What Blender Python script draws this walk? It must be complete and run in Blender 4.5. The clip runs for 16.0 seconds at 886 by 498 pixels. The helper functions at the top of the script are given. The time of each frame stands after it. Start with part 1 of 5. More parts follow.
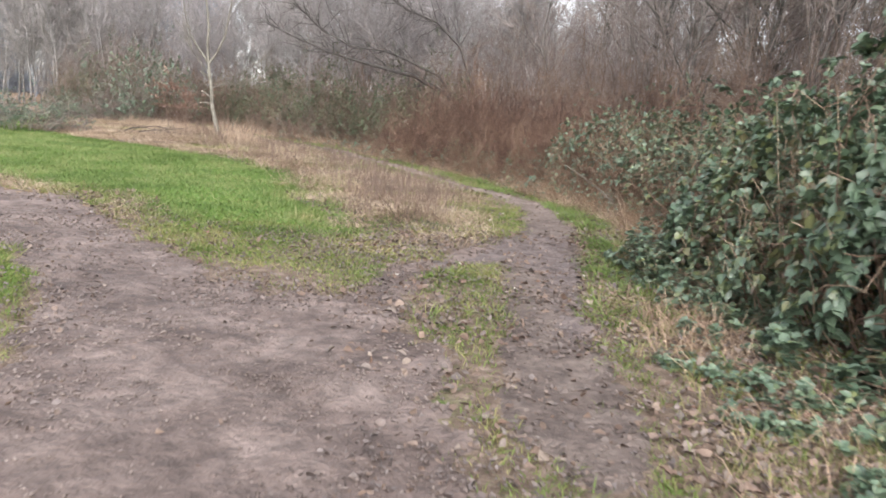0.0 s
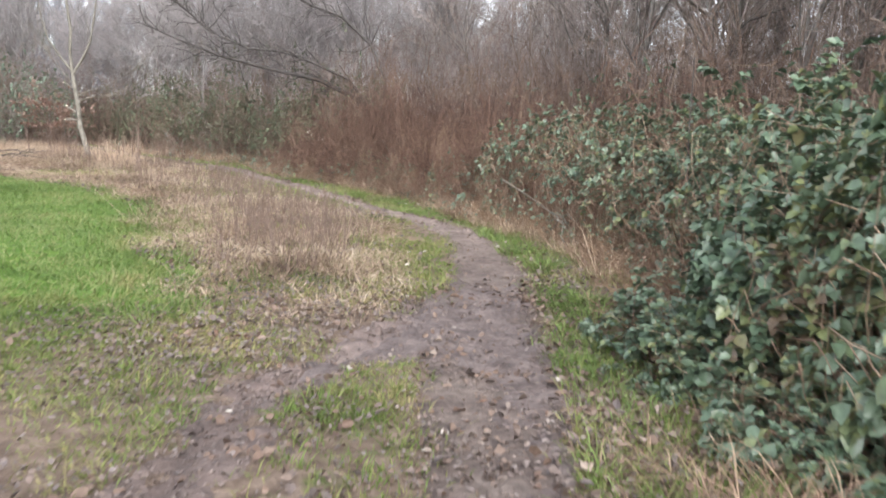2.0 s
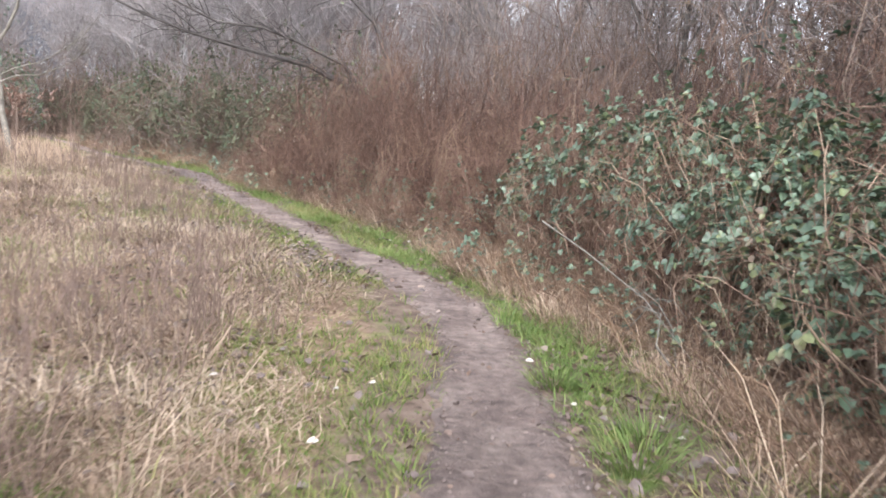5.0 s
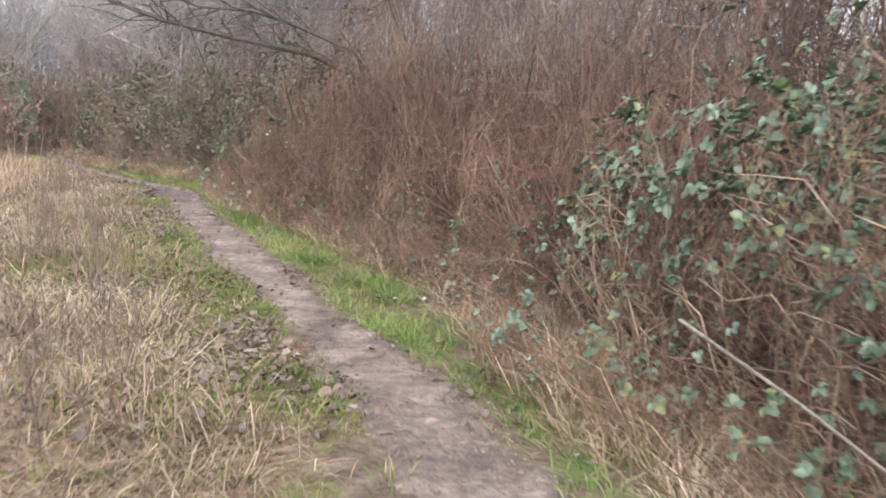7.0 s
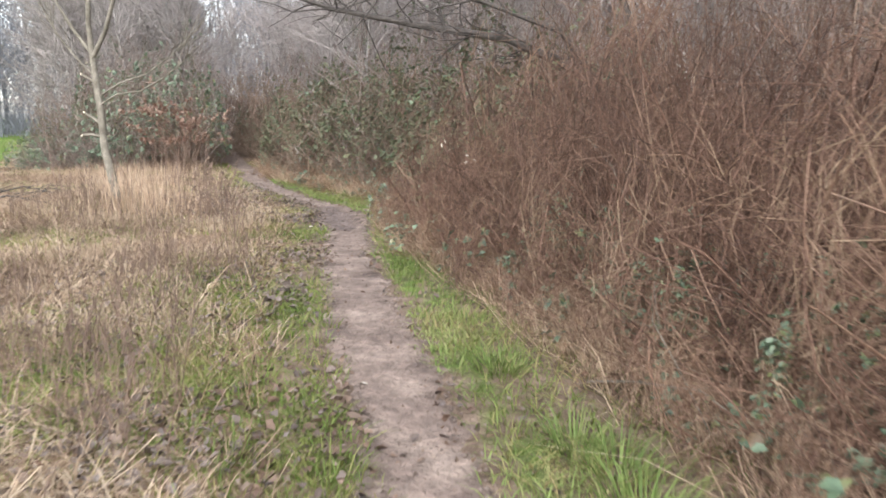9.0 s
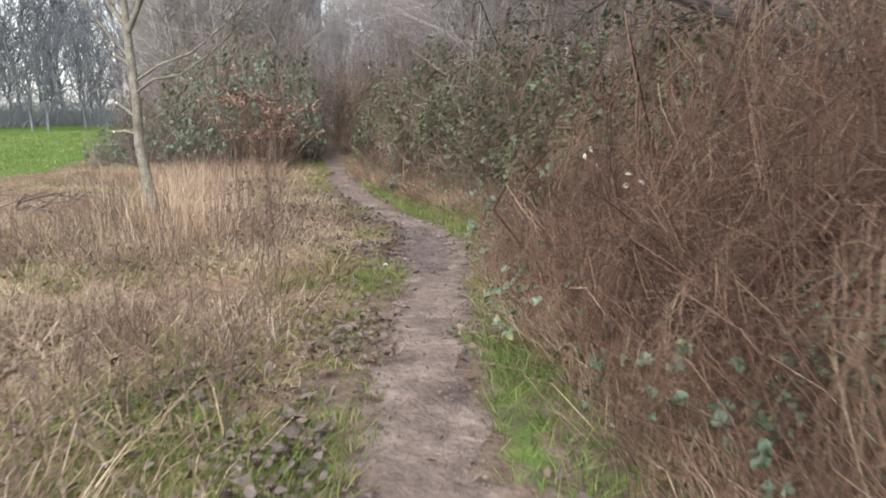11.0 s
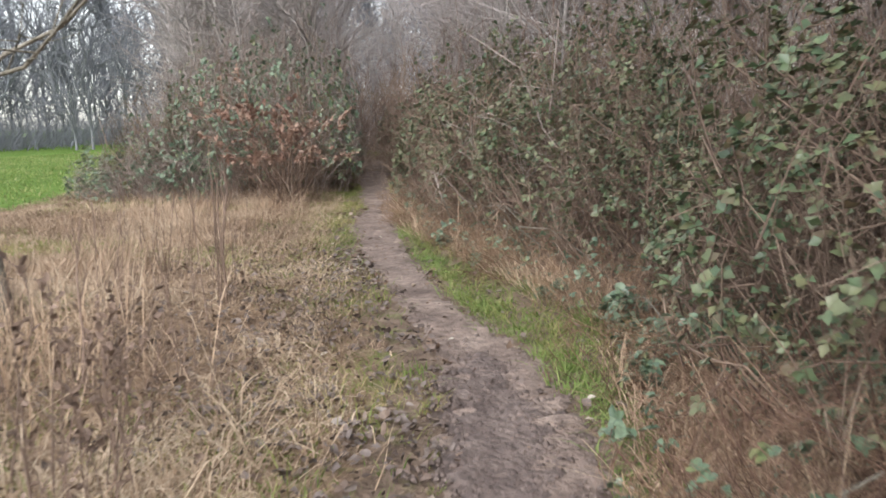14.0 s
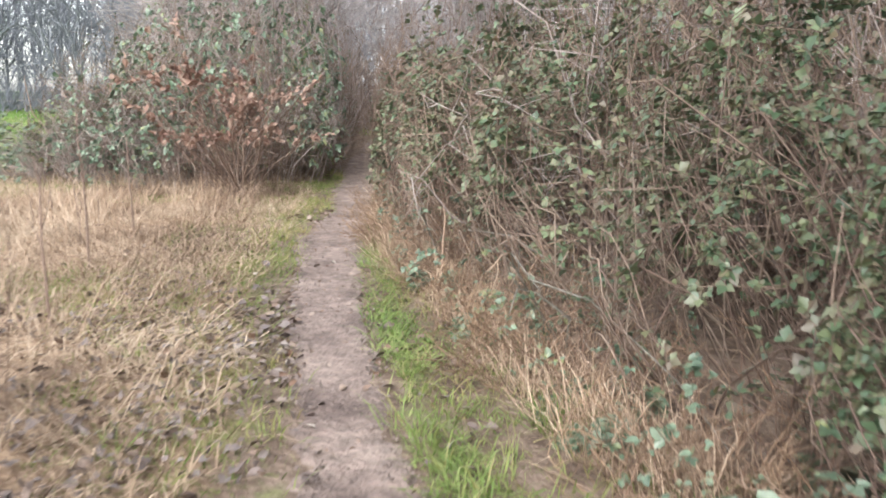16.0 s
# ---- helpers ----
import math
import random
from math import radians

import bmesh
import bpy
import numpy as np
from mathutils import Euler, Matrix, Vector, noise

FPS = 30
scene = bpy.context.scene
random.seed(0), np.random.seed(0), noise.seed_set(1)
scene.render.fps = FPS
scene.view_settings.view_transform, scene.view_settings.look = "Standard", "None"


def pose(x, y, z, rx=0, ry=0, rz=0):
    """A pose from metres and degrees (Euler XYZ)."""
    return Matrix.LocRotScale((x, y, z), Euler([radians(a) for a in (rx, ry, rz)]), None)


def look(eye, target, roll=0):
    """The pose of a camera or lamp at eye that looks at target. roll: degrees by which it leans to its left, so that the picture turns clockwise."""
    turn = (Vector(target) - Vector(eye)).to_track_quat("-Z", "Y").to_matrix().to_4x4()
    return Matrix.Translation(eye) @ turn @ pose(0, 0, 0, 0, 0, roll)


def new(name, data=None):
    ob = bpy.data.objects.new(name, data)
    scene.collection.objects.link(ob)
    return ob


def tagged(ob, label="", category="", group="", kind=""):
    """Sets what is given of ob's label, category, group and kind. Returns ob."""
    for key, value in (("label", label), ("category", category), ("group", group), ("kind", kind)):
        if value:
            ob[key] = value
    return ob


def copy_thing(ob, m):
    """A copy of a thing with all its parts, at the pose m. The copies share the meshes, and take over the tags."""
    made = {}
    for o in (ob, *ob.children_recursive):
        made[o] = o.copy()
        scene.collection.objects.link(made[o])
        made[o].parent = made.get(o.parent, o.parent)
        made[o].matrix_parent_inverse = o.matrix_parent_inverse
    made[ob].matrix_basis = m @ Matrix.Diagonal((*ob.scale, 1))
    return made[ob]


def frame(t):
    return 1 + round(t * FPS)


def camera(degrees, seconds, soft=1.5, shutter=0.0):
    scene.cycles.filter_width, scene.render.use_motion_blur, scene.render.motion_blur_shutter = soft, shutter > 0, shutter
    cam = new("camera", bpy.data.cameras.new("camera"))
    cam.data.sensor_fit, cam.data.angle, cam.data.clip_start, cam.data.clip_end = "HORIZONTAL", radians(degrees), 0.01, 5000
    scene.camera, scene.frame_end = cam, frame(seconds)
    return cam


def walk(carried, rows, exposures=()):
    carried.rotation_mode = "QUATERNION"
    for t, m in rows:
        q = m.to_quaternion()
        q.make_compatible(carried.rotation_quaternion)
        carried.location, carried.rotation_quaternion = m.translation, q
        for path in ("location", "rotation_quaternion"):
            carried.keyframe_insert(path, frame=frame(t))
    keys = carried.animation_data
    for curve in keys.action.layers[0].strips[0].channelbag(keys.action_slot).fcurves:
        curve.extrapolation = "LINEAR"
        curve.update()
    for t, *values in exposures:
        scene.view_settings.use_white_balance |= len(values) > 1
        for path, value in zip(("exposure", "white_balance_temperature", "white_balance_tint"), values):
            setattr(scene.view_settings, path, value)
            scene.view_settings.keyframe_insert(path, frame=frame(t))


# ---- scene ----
cam = camera(58.2, 16.0, soft=1.7, shutter=0.4)
PATH = [
    (0.0, 0.000, 0.000, 1.483, 80.25, -4.62, 0.00),
    (0.5, 0.016, 0.837, 1.466, 80.01, -4.74, 0.86),
    (1.0, 0.110, 1.642, 1.469, 79.64, -4.14, -1.03),
    (1.5, 0.222, 2.422, 1.435, 79.19, -3.90, -1.75),
    (2.0, 0.351, 3.219, 1.459, 81.11, -2.43, -5.37),
    (2.5, 0.440, 4.003, 1.475, 82.66, -1.83, -4.67),
    (3.0, 0.549, 4.785, 1.468, 81.40, -1.81, -4.97),
    (3.5, 0.637, 5.590, 1.435, 80.99, -2.57, -3.86),
    (4.0, 0.770, 6.379, 1.413, 80.40, -2.52, -3.96),
    (4.5, 0.910, 7.186, 1.378, 80.08, -3.65, -3.13),
    (5.0, 1.074, 8.009, 1.380, 81.40, -4.36, -3.18),
    (7.5, 1.361, 12.077, 1.416, 80.69, 0.28, 1.61),
    (8.0, 1.302, 12.897, 1.442, 80.48, 0.28, 7.82),
    (8.5, 1.159, 13.727, 1.446, 80.25, 0.43, 13.99),
    (9.0, 1.013, 14.553, 1.448, 80.46, 0.37, 14.16),
    (9.5, 0.809, 15.367, 1.438, 80.64, 0.64, 20.05),
    (10.0, 0.584, 16.168, 1.459, 80.19, 0.73, 21.86),
    (12.5, -0.911, 19.962, 1.449, 80.05, 1.41, 24.61),
    (13.0, -1.235, 20.669, 1.456, 81.20, 2.42, 26.03),
    (13.5, -1.580, 21.369, 1.470, 81.26, 2.07, 27.20),
    (14.0, -1.898, 22.058, 1.462, 80.64, 1.61, 26.87),
    (14.5, -2.218, 22.748, 1.458, 80.00, 0.44, 27.40),
    (15.0, -2.517, 23.468, 1.445, 79.43, 0.16, 27.10),
    (15.5, -2.804, 24.209, 1.442, 78.52, 0.06, 27.99),
    (16.0, -3.089, 24.967, 1.439, 79.15, -0.82, 28.05),
]
EXPOSURES = [(0.0, 2.0, 6450, 11), (1.5, 2.12, 6300, 11), (2.0, 2.05, 6300, 11), (2.5, 1.86, 6300, 12), (3.5, 1.88, 6200, 13), (4.5, 2.16, 6150, 13), (5.0, 2.2, 6150, 14), (7.5, 2.04, 6450, 11), (9.0, 2.07, 6500, 10), (10.0, 1.74, 6500, 10), (12.5, 1.75, 6550, 10), (14.5, 1.74, 6550, 10), (15.0, 2.06, 6500, 10), (15.5, 2.31, 6400, 10), (16.0, 2.36, 6400, 10)]
walk(cam, [(t, pose(*p)) for t, *p in PATH], EXPOSURES)

# ---- light ----
world = bpy.data.worlds.new("overcast_sky")
scene.world = world
world.use_nodes = True
wn, wl = world.node_tree.nodes, world.node_tree.links
sky = wn.new("ShaderNodeTexSky")
sky.sky_type = "NISHITA"
sky.sun_disc = False
sky.sun_elevation = radians(38)
sky.sun_rotation = radians(200)
sky.air_density, sky.dust_density, sky.ozone_density = 1.0, 1.2, 1.0
grey = wn.new("ShaderNodeHueSaturation")
grey.inputs["Saturation"].default_value = 0.3
wl.new(sky.outputs[0], grey.inputs["Color"])
wl.new(grey.outputs[0], wn["Background"].inputs["Color"])
wn["Background"].inputs["Strength"].default_value = 0.11
sun = new("sun", bpy.data.lights.new("sun", "SUN"))
sun.data.energy, sun.data.angle, sun.data.color = 1.1, radians(45), (1.0, 0.97, 0.93)
sun.matrix_world = look((8, -14, 26), (-2, 15, 0))

# ---- materials ----
def material(name, colours, rough=0.8, scale=8.0, mottle=0.35, bump=0.0, bump_scale=40.0, island=True, spec=0.3, thin=0.0):
    """Colours spread by piece (or by noise), with mottling at a second scale."""
    m = bpy.data.materials.new(name)
    m.use_nodes = True
    n, l = m.node_tree.nodes, m.node_tree.links
    p = n["Principled BSDF"]
    p.inputs["Roughness"].default_value = rough
    p.inputs["Specular IOR Level"].default_value = spec
    tc = n.new("ShaderNodeTexCoord")
    ramp = n.new("ShaderNodeValToRGB")
    r = ramp.color_ramp
    while len(r.elements) < len(colours):
        r.elements.new(0.5)
    for i, c in enumerate(colours):
        r.elements[i].position = i / max(1, len(colours) - 1)
        r.elements[i].color = (*c, 1)
    noise_a = n.new("ShaderNodeTexNoise")
    noise_a.inputs["Scale"].default_value = scale
    noise_a.inputs["Detail"].default_value = 5
    l.new(tc.outputs["Object"], noise_a.inputs["Vector"])
    if island:
        geo = n.new("ShaderNodeNewGeometry")
        broad = n.new("ShaderNodeTexNoise")
        broad.inputs["Scale"].default_value = 0.8
        broad.inputs["Detail"].default_value = 3
        l.new(tc.outputs["Object"], broad.inputs["Vector"])
        shift = n.new("ShaderNodeMath")
        shift.operation = "MULTIPLY_ADD"
        shift.inputs[1].default_value, shift.inputs[2].default_value = 1.7, -0.7
        l.new(broad.outputs[0], shift.inputs[0])
        both = n.new("ShaderNodeMath")
        both.operation = "MULTIPLY_ADD"
        both.inputs[1].default_value = 0.7
        l.new(geo.outputs["Random Per Island"], both.inputs[0])
        l.new(shift.outputs[0], both.inputs[2])
        l.new(both.outputs[0], ramp.inputs[0])
    else:
        spread = n.new("ShaderNodeMapRange")
        spread.inputs[1].default_value, spread.inputs[2].default_value = 0.3, 0.7
        l.new(noise_a.outputs[0], spread.inputs[0])
        l.new(spread.outputs[0], ramp.inputs[0])
    noise_b = n.new("ShaderNodeTexNoise")
    noise_b.inputs["Scale"].default_value = scale * 5.3
    noise_b.inputs["Detail"].default_value = 4
    l.new(tc.outputs["Object"], noise_b.inputs["Vector"])
    val = n.new("ShaderNodeMapRange")
    val.inputs[1].default_value, val.inputs[2].default_value = 0.25, 0.75
    val.inputs[3].default_value, val.inputs[4].default_value = 1 - mottle, 1 + mottle
    l.new(noise_b.outputs[0], val.inputs[0])
    mul = n.new("ShaderNodeVectorMath")
    mul.operation = "SCALE"
    l.new(ramp.outputs[0], mul.inputs[0])
    info = n.new("ShaderNodeObjectInfo")
    tone = n.new("ShaderNodeMapRange")
    tone.inputs[3].default_value, tone.inputs[4].default_value = (0.84, 1.16) if island else (1.0, 1.0)
    l.new(info.outputs["Random"], tone.inputs[0])
    both_v = n.new("ShaderNodeMath")
    both_v.operation = "MULTIPLY"
    l.new(val.outputs[0], both_v.inputs[0])
    l.new(tone.outputs[0], both_v.inputs[1])
    l.new(both_v.outputs[0], mul.inputs["Scale"])
    l.new(mul.outputs[0], p.inputs["Base Color"])
    if bump:
        nb = n.new("ShaderNodeTexNoise")
        nb.inputs["Scale"].default_value = bump_scale
        nb.inputs["Detail"].default_value = 6
        l.new(tc.outputs["Object"], nb.inputs["Vector"])
        b = n.new("ShaderNodeBump")
        b.inputs["Strength"].default_value = bump
        b.inputs["Distance"].default_value = 0.03
        l.new(nb.outputs[0], b.inputs["Height"])
        l.new(b.outputs[0], p.inputs["Normal"])
    if thin:
        tr = n.new("ShaderNodeBsdfTranslucent")
        l.new(mul.outputs[0], tr.inputs["Color"])
        mix = n.new("ShaderNodeMixShader")
        mix.inputs[0].default_value = thin
        l.new(p.outputs[0], mix.inputs[1])
        l.new(tr.outputs[0], mix.inputs[2])
        l.new(mix.outputs[0], n["Material Output"].inputs["Surface"])
    return m


M_MUD = material("trodden_mud", [(0.088, 0.064, 0.055), (0.15, 0.112, 0.097), (0.225, 0.174, 0.152)], 0.7, 1.7, 0.45, 1.0, 30, island=False)
M_PATH = material("footpath_earth", [(0.116, 0.086, 0.074), (0.2, 0.153, 0.131), (0.293, 0.233, 0.198)], 0.8, 2.6, 0.4, 0.9, 34, island=False)
M_DARKMUD = material("wet_dark_mud", [(0.08, 0.06, 0.054), (0.13, 0.10, 0.09), (0.19, 0.15, 0.134)], 0.6, 5, 0.4, 1.0, 25, island=False)
M_GREEN = material("meadow_grass", [(0.095, 0.145, 0.042), (0.14, 0.205, 0.058), (0.195, 0.25, 0.082), (0.29, 0.285, 0.13)], 0.55, 3, 0.25, thin=0.3)
M_VERGE = material("verge_grass", [(0.085, 0.13, 0.03), (0.14, 0.20, 0.05), (0.23, 0.24, 0.085), (0.37, 0.30, 0.155)], 0.6, 3, 0.25, thin=0.3)
M_DRY = material("dry_grass", [(0.118, 0.08, 0.059), (0.255, 0.18, 0.126), (0.402, 0.3, 0.212), (0.529, 0.415, 0.303), (0.627, 0.515, 0.389)], 0.8, 3, 0.3, thin=0.2)
M_FOOT = material("dead_stem", [(0.144, 0.092, 0.064), (0.224, 0.149, 0.103), (0.322, 0.228, 0.156), (0.448, 0.339, 0.236)], 0.8, 3, 0.25)
M_TALL = material("tall_dry_stalk", [(0.301, 0.206, 0.144), (0.409, 0.296, 0.21), (0.517, 0.392, 0.287), (0.605, 0.482, 0.36)], 0.8, 3, 0.2, thin=0.2)
M_LITTER = material("fallen_leaf", [(0.077, 0.05, 0.04), (0.138, 0.091, 0.068), (0.191, 0.135, 0.104), (0.115, 0.094, 0.088), (0.253, 0.2, 0.162), (0.176, 0.106, 0.074)], 0.65, 9, 0.25)
M_OLDLEAF = material("sodden_leaf", [(0.085, 0.064, 0.056), (0.135, 0.107, 0.096), (0.19, 0.158, 0.146), (0.165, 0.112, 0.083), (0.28, 0.24, 0.215)], 0.5, 9, 0.3)
M_PALELEAF = material("bleached_leaf", [(0.36, 0.32, 0.27), (0.52, 0.48, 0.42)], 0.6, 9, 0.2)
M_BRAMBLE = material("bramble_leaf", [(0.049, 0.076, 0.049), (0.078, 0.121, 0.076), (0.108, 0.157, 0.099), (0.14, 0.189, 0.124), (0.086, 0.132, 0.08), (0.184, 0.205, 0.086), (0.13, 0.092, 0.059)], 0.36, 6, 0.3, spec=0.6, thin=0.12)
M_BRAMBLE_DULL = material("faded_bramble_leaf", [(0.038, 0.06, 0.034), (0.059, 0.093, 0.05), (0.084, 0.126, 0.066), (0.105, 0.073, 0.045), (0.109, 0.143, 0.074), (0.143, 0.143, 0.074), (0.087, 0.126, 0.066)], 0.38, 6, 0.25, spec=0.5, thin=0.12)
M_CANE = material("bramble_cane", [(0.115, 0.067, 0.05), (0.178, 0.109, 0.078), (0.259, 0.178, 0.126), (0.391, 0.296, 0.212), (0.149, 0.082, 0.062)], 0.7, 6, 0.25)
M_RED = material("red_twig", [(0.041, 0.024, 0.018), (0.102, 0.056, 0.041), (0.167, 0.098, 0.071), (0.228, 0.146, 0.103), (0.33, 0.245, 0.168)], 0.65, 6, 0.3)
M_BROWN = material("brown_twig", [(0.081, 0.054, 0.041), (0.136, 0.092, 0.072), (0.196, 0.142, 0.11), (0.282, 0.22, 0.171)], 0.75, 6, 0.3)
# Paler, greyer copy of brown_twig; lifts plants further back that came out too dark.
M_BACK = material("lightened_brown_twig", [(0.17, 0.135, 0.12), (0.24, 0.195, 0.175), (0.31, 0.262, 0.24), (0.38, 0.33, 0.305)], 0.75, 6, 0.3)
M_BARK = material("grey_bark", [(0.08, 0.07, 0.064), (0.135, 0.12, 0.11), (0.20, 0.18, 0.166)], 0.85, 5, 0.3, 0.8, 30, island=False)
# Twigs of the wood paled to grey in the colour, for haze.
M_HAZEDTWIG = material("hazed_woodland_twig", [(0.20, 0.178, 0.176), (0.28, 0.252, 0.248), (0.35, 0.318, 0.312), (0.25, 0.20, 0.19)], 0.8, 4, 0.25)
M_PALEBARK = material("pale_bark", [(0.12, 0.107, 0.086), (0.185, 0.168, 0.138), (0.249, 0.228, 0.194)], 0.8, 7, 0.3, 0.8, 40, island=False)
# Woodland trunks lightened in the colour for the same haze.
M_HAZEDBARK = material("hazed_woodland_bark", [(0.15, 0.137, 0.13), (0.23, 0.212, 0.203), (0.30, 0.278, 0.268)], 0.85, 5, 0.3, 0.8, 30, island=False)
M_CUT = material("cut_wood", [(0.62, 0.54, 0.42), (0.72, 0.65, 0.53)], 0.7, 20, 0.15, island=False)
M_DARKBARK = material("wet_dark_bark", [(0.05, 0.043, 0.04), (0.095, 0.083, 0.076)], 0.75, 9, 0.3, 0.8, 40, island=False)
M_WEED = material("dead_weed_stalk", [(0.11, 0.078, 0.063), (0.19, 0.135, 0.108), (0.29, 0.215, 0.17)], 0.8, 8, 0.25)
M_COPPER = material("copper_leaf", [(0.184, 0.103, 0.081), (0.276, 0.173, 0.132), (0.35, 0.254, 0.201), (0.239, 0.14, 0.109)], 0.6, 6, 0.2, thin=0.2)
# Distance haze mixed into the colour: pale blue-grey bark and twigs.
M_HAZEBARK = material("hazy_far_bark", [(0.143, 0.152, 0.168), (0.203, 0.215, 0.232)], 0.9, 2, 0.2, island=False)
M_HAZETWIG = material("hazy_far_twig", [(0.17, 0.18, 0.207), (0.238, 0.251, 0.281)], 0.9, 2, 0.2)


def damp_start(m):
    """The footpath is darker and damper near the fork."""
    n, l = m.node_tree.nodes, m.node_tree.links
    p = n["Principled BSDF"]
    src = p.inputs["Base Color"].links[0].from_socket
    tc = n.new("ShaderNodeTexCoord")
    sep = n.new("ShaderNodeSeparateXYZ")
    l.new(tc.outputs["Object"], sep.inputs[0])
    wob = n.new("ShaderNodeTexNoise")
    wob.inputs["Scale"].default_value = 1.2
    wob.inputs["Detail"].default_value = 6
    l.new(tc.outputs["Object"], wob.inputs["Vector"])
    add = n.new("ShaderNodeMath")
    add.operation = "MULTIPLY_ADD"
    add.inputs[1].default_value = 9.0
    l.new(wob.outputs[0], add.inputs[0])
    l.new(sep.outputs[1], add.inputs[2])
    rngm = n.new("ShaderNodeMapRange")
    rngm.inputs[1].default_value, rngm.inputs[2].default_value = 14.5, 20.0
    rngm.inputs[3].default_value, rngm.inputs[4].default_value = 0.62, 1.0
    l.new(add.outputs[0], rngm.inputs[0])
    mul = n.new("ShaderNodeVectorMath")
    mul.operation = "SCALE"
    l.new(src, mul.inputs[0])
    l.new(rngm.outputs[0], mul.inputs["Scale"])
    l.new(mul.outputs[0], p.inputs["Base Color"])


damp_start(M_PATH)


def ground_material():
    """Soil, turf or straw by the ground's own zones, broken up by noise."""
    m = bpy.data.materials.new("meadow_ground")
    m.use_nodes = True
    n, l = m.node_tree.nodes, m.node_tree.links
    p = n["Principled BSDF"]
    p.inputs["Roughness"].default_value = 0.9
    p.inputs["Specular IOR Level"].default_value = 0.15
    tc = n.new("ShaderNodeTexCoord")

    def ramp(scale, stops, detail=6):
        t = n.new("ShaderNodeTexNoise")
        t.inputs["Scale"].default_value = scale
        t.inputs["Detail"].default_value = detail
        l.new(tc.outputs["Object"], t.inputs["Vector"])
        r = n.new("ShaderNodeValToRGB")
        while len(r.color_ramp.elements) < len(stops):
            r.color_ramp.elements.new(0.5)
        for e, (pos, c) in zip(r.color_ramp.elements, stops):
            e.position, e.color = pos, (*c, 1)
        l.new(t.outputs[0], r.inputs[0])
        return r.outputs[0]

    soil = ramp(7, [(0.3, (0.10, 0.072, 0.055)), (0.5, (0.17, 0.125, 0.095)), (0.7, (0.25, 0.19, 0.15))])
    turf = ramp(5, [(0.3, (0.06, 0.115, 0.02)), (0.55, (0.11, 0.19, 0.035)), (0.75, (0.17, 0.22, 0.06))])
    straw = ramp(9, [(0.3, (0.13, 0.086, 0.06)), (0.5, (0.25, 0.175, 0.118)), (0.7, (0.38, 0.28, 0.19))])
    zone = n.new("ShaderNodeAttribute")
    zone.attribute_name = "zone"
    sep = n.new("ShaderNodeSeparateColor")
    l.new(zone.outputs["Color"], sep.inputs[0])
    edge = n.new("ShaderNodeTexNoise")
    edge.inputs["Scale"].default_value = 4
    edge.inputs["Detail"].default_value = 7
    l.new(tc.outputs["Object"], edge.inputs["Vector"])

    def mixed(base, top, mask):
        add = n.new("ShaderNodeMath")
        add.operation = "ADD"
        l.new(mask, add.inputs[0])
        l.new(edge.outputs[0], add.inputs[1])
        rng = n.new("ShaderNodeMapRange")
        rng.inputs[1].default_value, rng.inputs[2].default_value = 0.85, 1.15
        l.new(add.outputs[0], rng.inputs[0])
        mx = n.new("ShaderNodeMix")
        mx.data_type = "RGBA"
        l.new(rng.outputs[0], mx.inputs[0])
        l.new(base, mx.inputs[6])
        l.new(top, mx.inputs[7])
        return mx.outputs[2]

    c = mixed(mixed(soil, straw, sep.outputs["Green"]), turf, sep.outputs["Red"])
    l.new(c, p.inputs["Base Color"])
    nb = n.new("ShaderNodeTexNoise")
    nb.inputs["Scale"].default_value = 30
    nb.inputs["Detail"].default_value = 7
    l.new(tc.outputs["Object"], nb.inputs["Vector"])
    b = n.new("ShaderNodeBump")
    b.inputs["Strength"].default_value = 0.9
    b.inputs["Distance"].default_value = 0.04
    l.new(nb.outputs[0], b.inputs["Height"])
    l.new(b.outputs[0], p.inputs["Normal"])
    return m


M_GROUND = ground_material()

# ---- fast mesh tools ----
rng = np.random.default_rng(7)


def mesh_of(name, pieces, mat):
    """One mesh from (vertices, faces) arrays."""
    vs, loops, totals, base = [], [], [], 0
    for v, f in pieces:
        vs.append(v.reshape(-1, 3))
        loops.append((f + base).reshape(-1))
        totals.append(np.full(len(f), f.shape[1]))
        base += len(vs[-1])
    v, lo, to = np.concatenate(vs), np.concatenate(loops), np.concatenate(totals)
    me = bpy.data.meshes.new(name)
    me.vertices.add(len(v))
    me.vertices.foreach_set("co", v.astype(np.float32).ravel())
    me.loops.add(len(lo))
    me.loops.foreach_set("vertex_index", lo.astype(np.int32))
    me.polygons.add(len(to))
    me.polygons.foreach_set("loop_start", (np.cumsum(to) - to).astype(np.int32))
    me.update(calc_edges=True)
    me.materials.append(mat)
    return me


def part(name, pieces, mat, parent=None, label="", smooth=False):
    ob = new(name, mesh_of(name, pieces, mat))
    if smooth:
        ob.data.polygons.foreach_set("use_smooth", np.ones(len(ob.data.polygons), dtype=bool))
    ob.parent = parent
    if label:
        ob["label"] = label
    return ob


def thing(name, label, category, at=(0, 0, 0), group="", kind=""):
    ob = new(name)
    ob.empty_display_size = 0.1
    ob.matrix_basis = pose(*at)
    return tagged(ob, label, category, group, kind)


def unit(v):
    return v / np.maximum(np.linalg.norm(v, axis=-1, keepdims=True), 1e-9)


